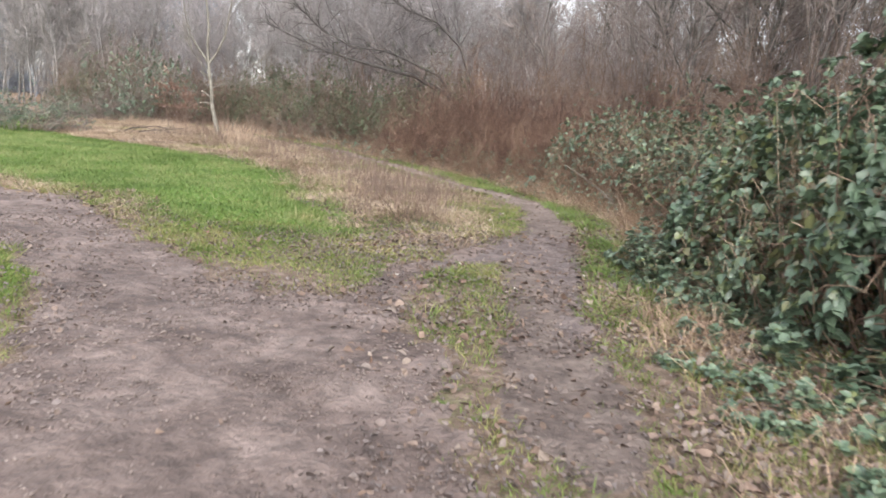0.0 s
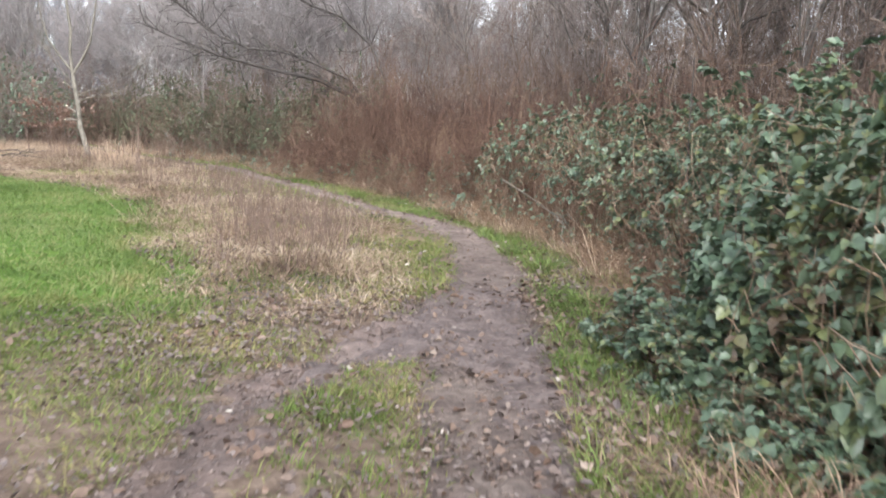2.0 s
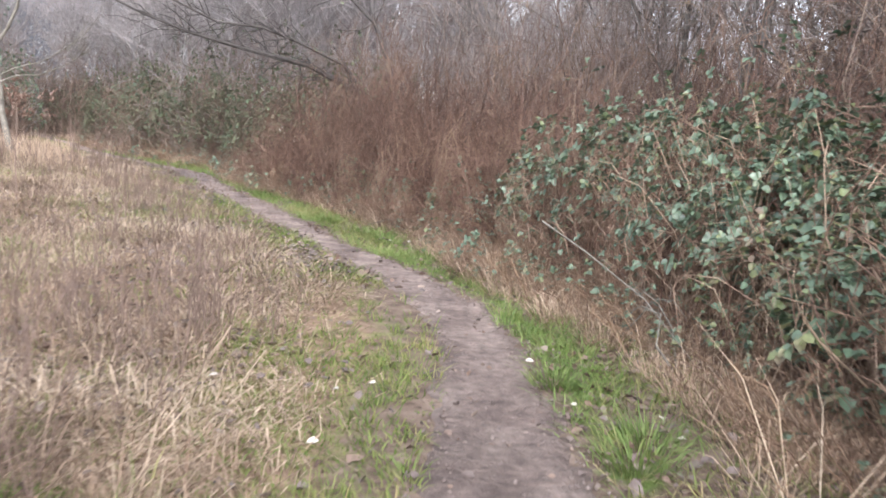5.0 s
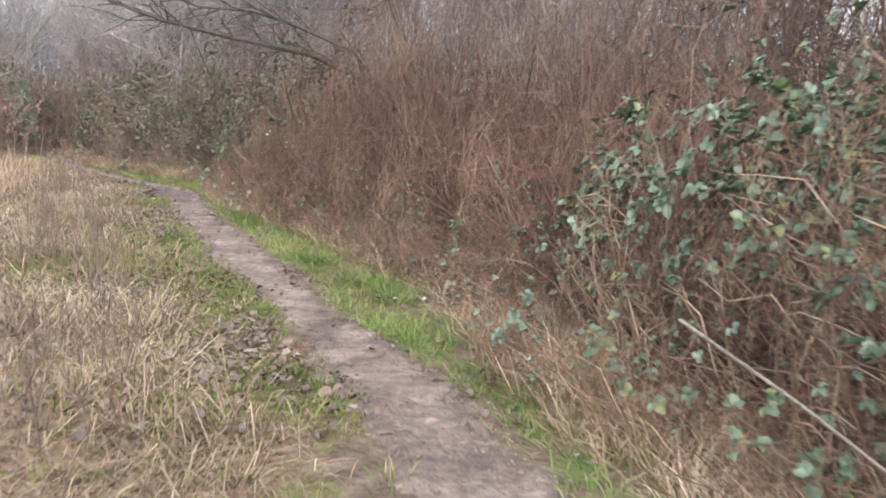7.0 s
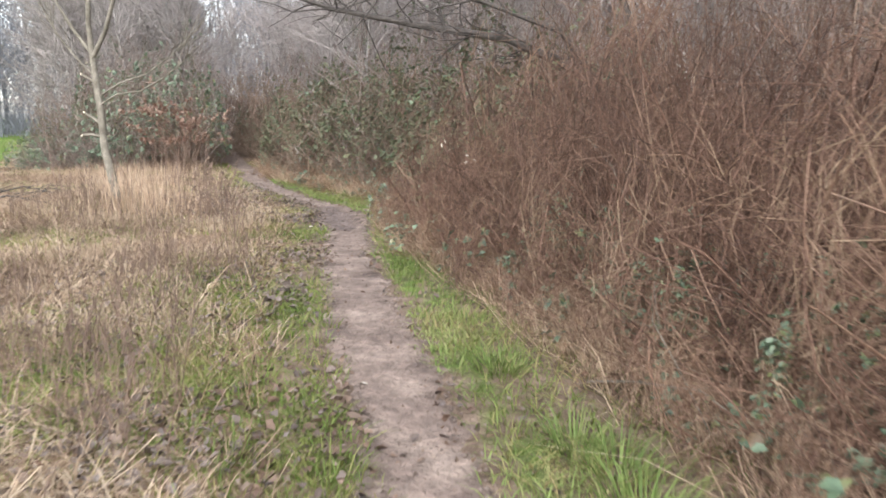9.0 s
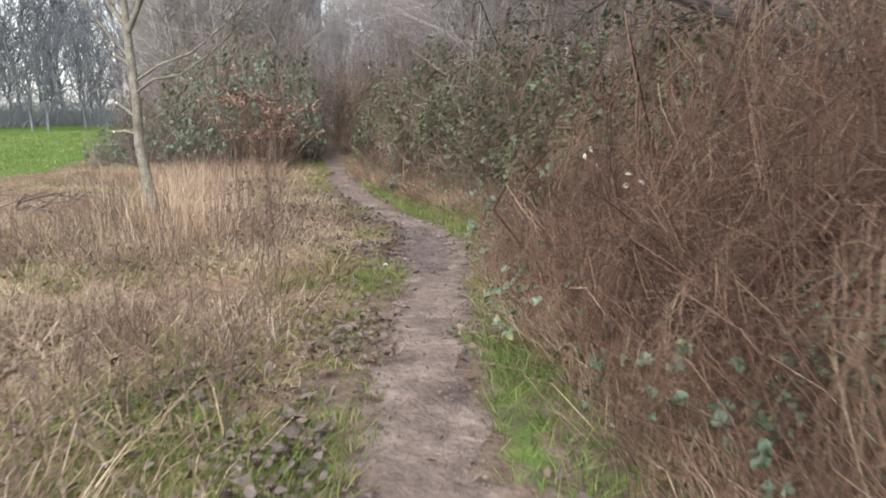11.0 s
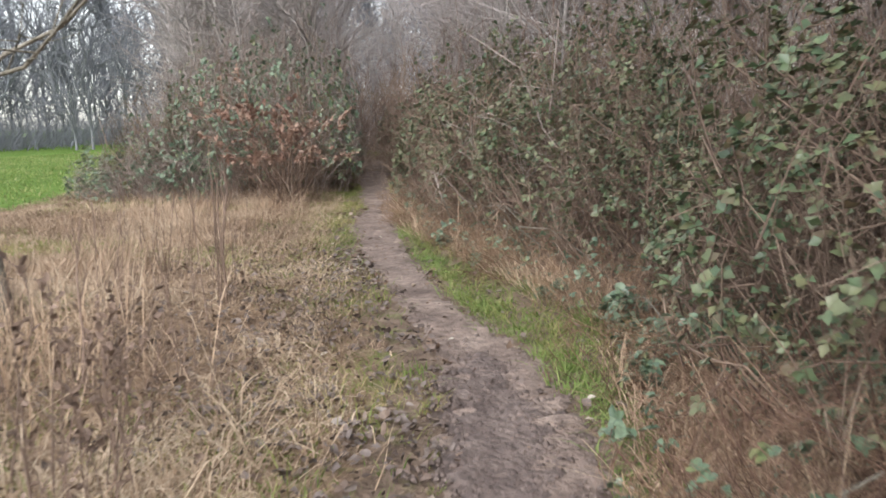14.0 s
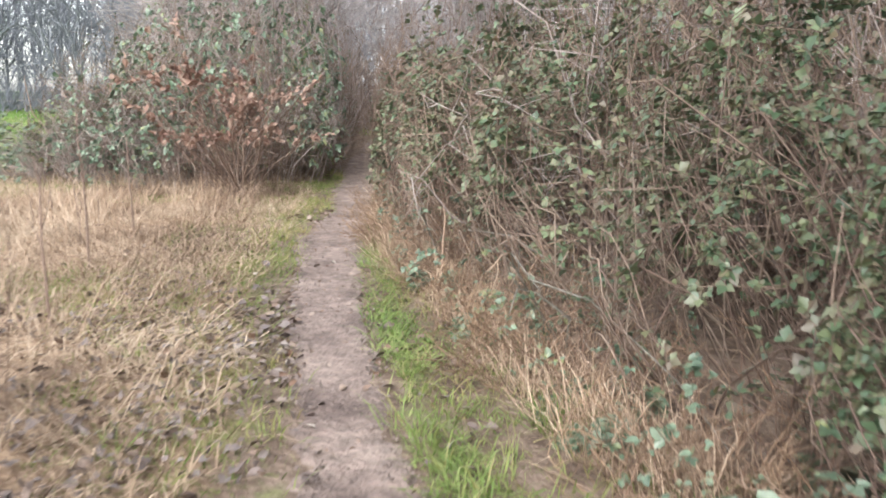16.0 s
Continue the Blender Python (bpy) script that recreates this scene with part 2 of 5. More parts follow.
def tubes(pts, rad, sides=3):
    """Tapered tubes along n polylines of k points."""
    n, k = pts.shape[:2]
    d = unit(pts[:, -1] - pts[:, 0])
    ref = np.where(np.abs(d[:, 2:3]) > 0.8, np.array([[1.0, 0, 0]]), np.array([[0, 0, 1.0]]))
    a = unit(np.cross(d, ref))
    b = np.cross(d, a)
    ang = np.arange(sides) * 2 * np.pi / sides
    ring = a[:, None] * np.cos(ang)[None, :, None] + b[:, None] * np.sin(ang)[None, :, None]
    v = pts[:, :, None] + ring[:, None] * rad[:, :, None, None]
    i = np.arange(n)[:, None, None] * k * sides + np.arange(k - 1)[None, :, None] * sides
    s, s2 = np.arange(sides), (np.arange(sides) + 1) % sides
    f = np.stack([i + s, i + s2, i + s2 + sides, i + s + sides], -1)
    return v.reshape(-1, 3), f.reshape(-1, 4)


def stems(base, way, length, bend, k=5, wobble=0.04):
    """Bent stems: n polylines of k points."""
    s = np.linspace(0, 1, k)[None, :, None]
    n = len(base)
    w = rng.normal(0, 1, (n, k, 3)) * wobble * length[:, None, None] * s
    return base[:, None] + unit(way)[:, None] * length[:, None, None] * s + bend[:, None] * s * s + w


def taper(n, k, r0, r1):
    s = np.linspace(0, 1, k)[None]
    return np.broadcast_to(np.reshape(r0, (-1, 1)) * (1 - s) + np.reshape(r1, (-1, 1)) * s, (n, k)).copy()


def along(pts, idx, s):
    """Points and directions at parameter s of the polylines idx."""
    k = pts.shape[1]
    u = s * (k - 1)
    j = np.minimum(u.astype(int), k - 2)
    w = (u - j)[:, None]
    p, q = pts[idx, j], pts[idx, j + 1]
    return p * (1 - w) + q * w, unit(q - p)


def sprout(pts, count, lo, hi, length, spread, k=4, wobble=0.06, lift=0.25):
    """Side twigs from polylines."""
    idx = rng.integers(0, len(pts), count)
    s = rng.uniform(lo, hi, count)
    p, d = along(pts, idx, s)
    way = unit(d + rng.normal(0, spread, (count, 3)) + np.array([0, 0, lift]))
    ln = length * rng.uniform(0.5, 1.3, count) * (1.15 - 0.5 * s)
    return stems(p, way, ln, rng.normal(0, 0.12, (count, 3)) * ln[:, None], k, wobble)


def blades(base, height, width, lean, droop):
    """Grass blades: two faces each, bent over."""
    n = len(base)
    ang = rng.uniform(0, 2 * np.pi, n)
    side = np.stack([np.cos(ang), np.sin(ang), np.zeros(n)], 1) * width[:, None] * 0.5
    tip = lean * height[:, None]
    up = np.array([0, 0, 1.0])
    mid = base + tip * 0.45 + up * (height * (0.62 - 0.42 * droop))[:, None]
    end = base + tip + up * (height * (1 - droop))[:, None]
    v = np.stack([base - side, base + side, mid + side * 0.75, mid - side * 0.75, end], 1)
    i = np.arange(n)[:, None] * 5
    return [(v, i + np.array([[0, 1, 2, 3]])), (np.zeros((0, 3)), i + np.array([[3, 2, 4]]))]


def blade_pieces(base, height, width, lean, droop):
    (v, q), (_, t) = blades(base, height, width, lean, droop)
    v = v.reshape(-1, 3)
    return [(v, q), (np.zeros((0, 3)), t - len(v))]


def leaves(at, way, normal, length, width, small=False):
    """Leaves of six corners, or four when small, folded along the rib."""
    n = len(at)
    way = unit(way)
    side = unit(np.cross(normal, way))
    nor = np.cross(way, side)
    L, W = length[:, None], width[:, None] * 0.5
    if small:
        v = np.stack([at, at + way * L * 0.45 + side * W + nor * W * 0.4, at + way * L, at + way * L * 0.45 - side * W + nor * W * 0.4], 1)
        i = np.arange(n)[:, None] * 4
        return v.reshape(-1, 3), np.concatenate([i + np.array([[0, 1, 2]]), i + np.array([[0, 2, 3]])])
    p0 = at
    p1 = at + way * L * 0.33 + side * W + nor * W * 0.35
    p2 = at + way * L * 0.72 + side * W * 0.8 + nor * W * 0.3
    p3 = at + way * L - nor * W * 0.3
    p4 = at + way * L * 0.72 - side * W * 0.8 + nor * W * 0.3
    p5 = at + way * L * 0.33 - side * W + nor * W * 0.35
    v = np.stack([p0, p1, p2, p3, p4, p5], 1)
    i = np.arange(n)[:, None] * 6
    f = np.concatenate([i + np.array([[0, 1, 2, 3]]), i + np.array([[0, 3, 4, 5]])])
    return v.reshape(-1, 3), f


# ---- plan ----
P_Y = [-8, 4, 6, 8.5, 11, 13, 14.5, 16, 17.5, 19.2, 21.2, 23.9, 25.4, 26.5, 27.5, 29, 31.3, 33, 38.5, 42, 50, 70]
P_L = [0.3, 0.45, 0.6, 0.82, 1.28, 1.45, 1.2, 0.62, -0.05, -0.92, -1.8, -2.88, -3.62, -4.3, -5.1, -6.4, -8.05, -8.95, -12.5, -14.6, -19, -30]
P_R = [1.0, 1.1, 1.2, 1.56, 1.95, 2.0, 1.75, 1.17, 0.45, -0.3, -1.25, -2.3, -2.85, -3.6, -4.6, -5.75, -7.4, -8.25, -11.8, -13.9, -18.2, -29]
B_Y = [-8, 2, 4.4, 6.3, 8, 10, 12, 14, 15.8, 17.5, 19.5, 21, 22.6, 24.5, 25.8, 27.2, 28.8, 30, 31.8, 38.7, 50, 70]
B_X = [2.2, 1.9, 1.75, 2.05, 2.45, 2.95, 3.05, 2.55, 2, 1.62, 0.72, -0.18, -1.2, -2.1, -2.5, -3.05, -4.6, -5.7, -7.3, -11.35, -17.4, -28]
G_Y = [7, 9.5, 12, 15.5, 18.5, 20.5, 22, 24, 31, 33, 45, 90, 300]
G_X = [-1.0, -1.2, -1.8, -2.8, -4.7, -7.0, -9.5, -12.5, -15.5, -16.5, -26, -62, -220]
TRACK = [(-60, 33), (-30, 21.5), (-14, 15), (-9, 12.4), (-5.8, 10.6), (-4.7, 10.2), (-3.4, 8.5), (-2.5, 7.5), (-1.6, 6.3), (-0.75, 5.9), (-0.35, 7.3), (0.6, 9.2),
         (1.0, 9.6), (1.0, 8.3), (0.3, 7.9), (-0.15, 7.1), (-0.2, 5.6), (0.1, 4.8), (0.2, 3.2), (0.4, 1.0), (0.4, -8), (-2.4, -8), (-2.2, 3.2), (-2.3, 4.2), (-2.5, 4.9), (-3.1, 6.1), (-3.9, 7.1), (-7, 8.5), (-14, 11.5), (-30, 18), (-60, 29)]
MUDPATCH = [(-4.1, 26.7), (-3.7, 26.35), (-3.3, 25.9), (-2.8, 24.95), (-2.55, 24.2), (-2.95, 24.0), (-3.3, 24.7), (-3.8, 25.7)]

FORKMUD = [(-0.1, 7.3), (0.4, 8.6), (0.9, 10.0), (1.25, 10.7), (1.8, 10.3), (1.6, 8.4), (1.35, 6.6), (1.15, 5.2), (0.8, 5.3), (0.95, 6.6), (0.9, 7.7), (0.4, 8.0)]


def path_l(y):
    return np.interp(y, P_Y, P_L)


def path_r(y):
    return np.interp(y, P_Y, P_R)


def bush_x(y):
    return np.interp(y, B_Y, B_X)


def green_x(y):
    return np.interp(y, G_Y, G_X)


def inside(poly, x, y):
    """Signed distance, positive inside the polygon."""
    q = np.array(poly, float)
    shape = np.shape(x)
    x, y = np.ravel(x), np.ravel(y)
    odd = np.zeros(len(x), bool)
    dist = np.full(len(x), 1e9)
    for (ax, ay), (bx, by) in zip(q, np.roll(q, -1, 0)):
        cross = (ay > y) != (by > y)
        if ay != by:
            odd ^= cross & (x < (bx - ax) * (y - ay) / (by - ay) + ax)
        t = np.clip(((x - ax) * (bx - ax) + (y - ay) * (by - ay)) / ((bx - ax) ** 2 + (by - ay) ** 2), 0, 1)
        dist = np.minimum(dist, np.hypot(x - ax - t * (bx - ax), y - ay - t * (by - ay)))
    return np.where(odd, dist, -dist).reshape(shape)


def ripple(x, y, f, seed):
    """Smooth bumps in -1..1 from a few waves."""
    r = np.random.default_rng(seed)
    out = 0
    for _ in range(7):
        a, ph, k = r.uniform(0, 2 * np.pi), r.uniform(0, 2 * np.pi), f * r.uniform(0.6, 1.7)
        out = out + np.sin(k * (x * np.cos(a) + y * np.sin(a)) + ph)
    return out / 4.0


def wear(x, y):
    """How deep in the footpath or track a place lies; below zero outside."""
    p = np.minimum(x - path_l(y), path_r(y) - x)
    p = p + 0.06 * ripple(x, y, 7, 3)
    t = inside(TRACK, x, y) + 0.10 * ripple(x, y, 5, 4)
    p = np.where(y < 3.5, p - (3.5 - y) * 0.6, p)
    return np.maximum(p, t)


def height(x, y):
    return 0.025 * ripple(x, y, 0.9, 1) + 0.010 * ripple(x, y, 6, 2) + np.clip((x - bush_x(y)) * 0.05, 0, 0.25) + 0.18 * np.exp(-((x + 7.3) ** 2 + (y - 25.7) ** 2) / 1.4)


def is_green(x, y):
    """Depth inside the mown green field."""
    a = green_x(y) - x + 0.3 * ripple(x, y, 1.3, 61) + 0.14 * ripple(x, y, 5, 62)
    t = -inside(TRACK, x, y) - 0.75
    b = np.where(x > -2.6, np.minimum(y - 9.2, t), t)
    left = np.where(x < -2.9, np.minimum(-2.9 - x, t + 0.55), -9.0) * np.where(y < 8.0 - (x + 3.5) * 0.3, 1, -1)
    left = np.where(y < 7.0 - (x + 3.5) * 0.36, left, -9.0)
    return np.maximum(np.minimum(a, b), left)


# ---- ground ----
def axis(lo, hi, step, far):
    out = [np.arange(lo, hi, step)]
    s = [step]
    while sum(s) < far:
        s.append(s[-1] * 1.16)
    c = np.cumsum(s)
    return np.concatenate([lo - c[::-1], out[0], hi - step + c])


gx, gy = np.meshgrid(axis(-9, 5, 0.1, 900), axis(0.5, 36, 0.11, 900))
wz = wear(gx, gy)
gz = height(gx, gy) - 0.03 * np.clip(wz * 6, 0, 1)
ny, nx = gx.shape
idx = np.arange(nx * ny).reshape(ny, nx)
quads = np.stack([idx[:-1, :-1], idx[:-1, 1:], idx[1:, 1:], idx[1:, :-1]], -1).reshape(-1, 4)
ground = part("ground", [(np.stack([gx, gy, gz], -1).reshape(-1, 3), quads)], M_GROUND, smooth=True)
tagged(ground, "meadow ground of soil, green turf and flattened straw", "ground", kind="structure")
gg = np.clip(0.75 + is_green(gx, gy) * 1.6, 0, 1)
verge = np.clip(1 - np.abs(gx - path_r(gy) - 0.22) * 2.5, 0, 1) * np.interp(gy, [6, 8], [0.15, 0.5])
vergel = np.clip(1 - np.abs(path_l(gy) - gx - 0.35) * 1.4, 0, 1) * 0.38
thicket = np.clip((gx - bush_x(gy)) * 2, 0, 1)
gd = np.clip(np.minimum((path_l(gy) - gx) * 1.2, (gy - 8) * 0.3), 0, 0.72)
gd = np.maximum(gd, np.clip(1 - np.abs(gx - bush_x(gy)) * 3, 0, 0.35))
zone = np.stack([np.maximum(np.maximum(gg, verge), vergel) * (1 - thicket), gd, 0 * gg, 1 + 0 * gg], -1)
att = ground.data.color_attributes.new("zone", "FLOAT_COLOR", "POINT")
att.data.foreach_set("color", zone.astype(np.float32).ravel())


def sheet(name, xs, ys, depth, lift, mat, label, category, rough=1.0):
    """A worn surface that rises through the ground where depth is above zero."""
    x, y = np.meshgrid(xs, ys)
    d = depth(x, y)
    z = height(x, y) - 0.03 * np.clip(wear(x, y) * 6, 0, 1) + np.clip(d * 0.22, -0.05, lift) + rough * (0.006 * ripple(x, y, 9, 11) + 0.005 * ripple(x, y, 23, 12) - 0.006 * np.abs(ripple(x, y, 38, 13)) + 0.003)
    i = np.arange(x.size).reshape(x.shape)
    q = np.stack([i[:-1, :-1], i[:-1, 1:], i[1:, 1:], i[1:, :-1]], -1).reshape(-1, 4)
    ok = (d > -0.22).ravel()
    q = q[ok[q].all(1)]
    used = np.unique(q)
    remap = np.zeros(x.size, int)
    remap[used] = np.arange(len(used))
    v = np.stack([x, y, z], -1).reshape(-1, 3)[used]
    return tagged(part(name, [(v, remap[q])], mat, smooth=True), label, category, kind="structure")


def path_depth(x, y):
    p = np.minimum(x - path_l(y), path_r(y) - x) + 0.06 * ripple(x, y, 7, 3) + 0.05 * ripple(x, y, 19, 5) + 0.03 * ripple(x, y, 41, 9)
    return np.where(y < 3.5, p - (3.5 - y) * 0.6, p)


def track_depth(x, y):
    return inside(TRACK, x, y) + 0.12 * ripple(x, y, 5, 4) + 0.09 * ripple(x, y, 15, 6) + 0.05 * ripple(x, y, 33, 10)


def patch_depth(x, y):
    return 2 * inside(MUDPATCH, x, y) - 0.02 + 0.13 * ripple(x, y, 11, 8) + 0.13 * ripple(x, y, 27, 14)


def fork_depth(x, y):
    return 1.2 * inside(FORKMUD, x, y) - 0.04 + 0.10 * ripple(x, y, 6, 15) + 0.10 * ripple(x, y, 17, 16) + 0.08 * ripple(x, y, 37, 17)


sheet("footpath", np.arange(-20, 2.6, 0.05), np.arange(1.5, 51, 0.055), path_depth, 0.028, M_PATH, "narrow trodden earth footpath, pinkish brown", "path")
sheet("muddy_track", np.concatenate([np.arange(-61, -14.4, 0.6), np.arange(-14.4, -5, 0.1), np.arange(-5, 1.5, 0.05)]), np.concatenate([np.arange(-8.2, 1, 0.1), np.arange(1, 11, 0.05), np.arange(11, 15.4, 0.1), np.arange(15.5, 34, 0.5)]), track_depth, 0.022, M_MUD, "broad muddy track, trampled and damp", "path", 1.5)
sheet("mud_patch", np.arange(-0.6, 2.1, 0.045), np.arange(4.6, 11.2, 0.045), fork_depth, 0.033, M_DARKMUD, "churned wet mud where the two paths meet", "mud", 1.6)
sheet("mud_patch", np.arange(-4.6, -2.3, 0.05), np.arange(23.5, 27.2, 0.05), patch_depth, 0.035, M_DARKMUD, "churned dark wet mud beside the footpath", "mud")


# ---- woody plants ----
def clamp_dome(p, w, d, h, slack=0.22):
    """Draw points that stray outside a dome back to its skin."""
    e = np.sqrt((p[..., 0] / (w * 0.5)) ** 2 + (p[..., 1] / (d * 0.5)) ** 2 + (np.maximum(p[..., 2], 0) / h) ** 2)
    f = np.where(e > 1, (1 + slack * (1 - np.exp(-(e - 1) / slack))) / np.maximum(e, 1), 1.0)
    out = p * f[..., None]
    out[..., 2] = np.maximum(out[..., 2], np.minimum(p[..., 2], 0.03))
    return out


def bramble(name, label, width, depth, tall, n_cane, n_leaf, leaf_mat, cane_mat, leaf=0.07, group="bramble hedge", bare=0.0, up=1.6, slim=1.0, small=False):
    """A mound of arching canes with leaves in threes, built round its own base."""
    ob = thing(name, label, "bush", group=group)
    ang = rng.uniform(0, 2 * np.pi, n_cane)
    r = np.sqrt(rng.uniform(0, 1, n_cane))
    base = np.stack([np.cos(ang) * r * width * 0.45, np.sin(ang) * r * depth * 0.45, np.full(n_cane, -0.05)], 1)
    out = np.stack([np.cos(ang) * r, np.sin(ang) * r, np.full(n_cane, up)], 1) + rng.normal(0, 0.4, (n_cane, 3)) * [1, 1, 0.1]
    ln = tall * rng.uniform(0.5, 1.25, n_cane)
    bend = np.stack([rng.normal(0, 0.45, n_cane), rng.normal(0, 0.45, n_cane), -rng.uniform(0.05, 0.45, n_cane)], 1) * ln[:, None]
    fit = lambda q: clamp_dome(q, width, depth, tall)
    cane = fit(stems(base, out, ln, bend, 6, 0.035))
    side = fit(sprout(cane, n_cane * 3, 0.15, 0.95, tall * 0.3, 0.8, 3, 0.07, 0.05))
    fine = fit(sprout(side, n_cane * 2, 0.2, 0.9, tall * 0.17, 0.9, 2, 0.08, 0.0))
    for c in cane[:4]:
        part("cane", [tubes(c[None], taper(1, 6, 0.007, 0.003), 5)], cane_mat, ob)
    cane = cane[4:]
    part("cane_tangle", [tubes(cane, taper(len(cane), 6, rng.uniform(0.004, 0.008, len(cane)) * slim, 0.002)), tubes(side, taper(len(side), 3, rng.uniform(0.0025, 0.0045, len(side)) * slim, 0.0015)),
                         tubes(fine, taper(len(fine), 2, 0.0025, 0.0012))], cane_mat, ob)["kind"] = "stuff"
    n3 = n_leaf // 3
    src = rng.uniform(0, 1, n3) < 0.5
    pa, da = along(side, rng.integers(0, len(side), n3), rng.uniform(0.15, 1, n3))
    pb, db = along(fine, rng.integers(0, len(fine), n3), rng.uniform(0.1, 1, n3))
    p, d = np.where(src[:, None], pa, pb), np.where(src[:, None], da, db)
    keep = (p[:, 2] > bare * tall * rng.uniform(0.2, 1.0, n3)) & (ripple(p[:, 0] + p[:, 1], p[:, 2] - p[:, 1], 5.0 / max(tall, 1), 41) > -0.55)
    p, d = p[keep], d[keep]
    out = unit(p * [1, 1, 0.25] + 1e-3)
    normal = unit(np.array([0, 0, 1.1]) + out * 0.45 + rng.normal(0, 0.38, p.shape))
    way = unit(np.cross(normal, rng.normal(0, 1, p.shape)) + d * 0.4)
    side_v = np.cross(normal, way)
    size = leaf * rng.uniform(0.5, 1.35, len(p))
    sets = [leaves(p, w, normal + rng.normal(0, 0.25, p.shape), size * s, size * s * 0.78, small) for w, s in ((way, 1.0), (way * 0.3 + side_v, 0.8), (way * 0.3 - side_v, 0.8))]
    part("foliage", sets, leaf_mat, ob)["kind"] = "stuff"
    return ob


def thicket(name, label, radius, tall, n_stem, n_side, mat, group, lean=0.3, r0=0.007, category="shrub", curl=0.3):
    """A clump of thin tangled stems with many fine side twigs."""
    ob = thing(name, label, category, group=group)
    ang, r = rng.uniform(0, 2 * np.pi, n_stem), np.sqrt(rng.uniform(0, 1, n_stem)) * radius
    base = np.stack([np.cos(ang) * r, np.sin(ang) * r, np.full(n_stem, -0.05)], 1)
    way = np.stack([np.cos(ang) * r / radius * lean, np.sin(ang) * r / radius * lean, np.ones(n_stem)], 1) + rng.normal(0, lean * 0.7, (n_stem, 3))
    ln = tall * rng.uniform(0.35, 1.1, n_stem)
    fit = lambda q: clamp_dome(q, radius * 3.0, radius * 3.0, tall)
    st = fit(stems(base, way, ln, rng.normal(0, curl, (n_stem, 3)) * ln[:, None] * [1, 1, 0.4], 6, 0.05))
    sd = fit(sprout(st, n_side, 0.04, 0.98, tall * 0.24, 1.05, 3, 0.1, 0.12))
    fn = fit(sprout(sd, int(n_side * 1.3), 0.2, 0.95, tall * 0.14, 0.95, 2, 0.05, 0.05))
    for s in st[:5]:
        part("stem", [tubes(s[None], taper(1, 6, r0 * 1.5, 0.003), 5)], mat, ob)
    part("branchwork", [tubes(st[5:], taper(n_stem - 5, 6, rng.uniform(0.5, 1.4, n_stem - 5) * r0, 0.002)), tubes(sd, taper(len(sd), 3, r0 * 0.5, 0.0018)), tubes(fn, taper(len(fn), 2, r0 * 0.36, 0.0012))], mat, ob)["kind"] = "stuff"
    return ob


def bare_tree(name, label, tall, r0, limbs, subs, fines, bark, twig, group="", fork=0.35, fine_r=0.006, spread=0.55):
    """A bare tree: tapered trunk with limbs, and a crown of twigs."""
    ob = thing(name, label, "tree", group=group)
    trunk = stems(np.array([[0, 0, -0.1]]), np.array([[rng.normal(0, 0.08), rng.normal(0, 0.08), 1]]), np.array([tall]), rng.normal(0, 0.07, (1, 3)) * tall * [1, 1, 0], 9, 0.014)
    lm = sprout(trunk, limbs, fork, 0.95, tall * 0.42, spread, 5, 0.05, 0.45)
    sb = sprout(np.concatenate([lm, trunk[:, 4:9]]), subs, 0.1, 0.98, tall * 0.22, 0.6, 3, 0.07, 0.25)
    fn = sprout(sb, fines, 0.1, 0.98, tall * 0.11, 0.7, 2, 0.08, 0.1)
    part("trunk", [tubes(trunk, taper(1, 9, r0, r0 * 0.15), 7), tubes(lm, taper(limbs, 5, rng.uniform(0.25, 0.5, limbs) * r0, fine_r), 4)], bark, ob, smooth=True)
    part("crown", [tubes(sb, taper(subs, 3, fine_r * 1.8, fine_r)), tubes(fn, taper(fines, 2, fine_r, fine_r * 0.5))], twig, ob)["kind"] = "stuff"
    return ob


def spot(x, y, turn=0.0, size=1.0, tall=None):
    z = float(height(np.array(x), np.array(y)))
    return pose(x, y, z, 0, 0, turn) @ Matrix.Diagonal((size, size, tall or size, 1))


def beside_path(rows, gap):
    """Push plants off the footpath, each to its own side."""
    out = []
    for x, y, *rest in rows:
        lo, hi = float(path_l(y)) - gap, float(path_r(y)) + gap
        if lo < x < hi and y < 49:
            x = lo if x < (lo + hi) / 2 else hi
        out.append((x, y, *rest))
    return out


def plant(variants, rows):
    """Stand copies of the variants at (x, y, turn, size, tall); the first of each variant is the variant itself."""
    used = set()
    for i, (x, y, turn, size, tall) in enumerate(rows):
        v = variants[i % len(variants)]
        m = spot(x, y, turn, size, tall)
        if v.name not in used:
            used.add(v.name)
            v.matrix_basis = m
        else:
            copy_thing(v, m @ Matrix.Diagonal((*v.scale, 1)).inverted())


def hedge_rows(y0, y1, step, offsets, size, tall, jitter=0.25):
    """Places along the hedge's foot, set back by the given offsets."""
    rows = []
    for k, off in enumerate(offsets):
        for y in np.arange(y0 + (k % 2) * step * 0.5, y1, step):
            yy = y + rng.uniform(-jitter, jitter)
            slope = float(np.interp(yy + 0.5, B_Y, B_X) - np.interp(yy - 0.5, B_Y, B_X))
            nrm = math.hypot(1, slope)
            rows.append((float(bush_x(yy)) + (off + rng.uniform(-jitter, jitter)) / nrm, yy - slope * off / nrm, rng.uniform(0, 360), size * rng.uniform(0.85, 1.15), tall * rng.uniform(0.85, 1.15)))
    return rows


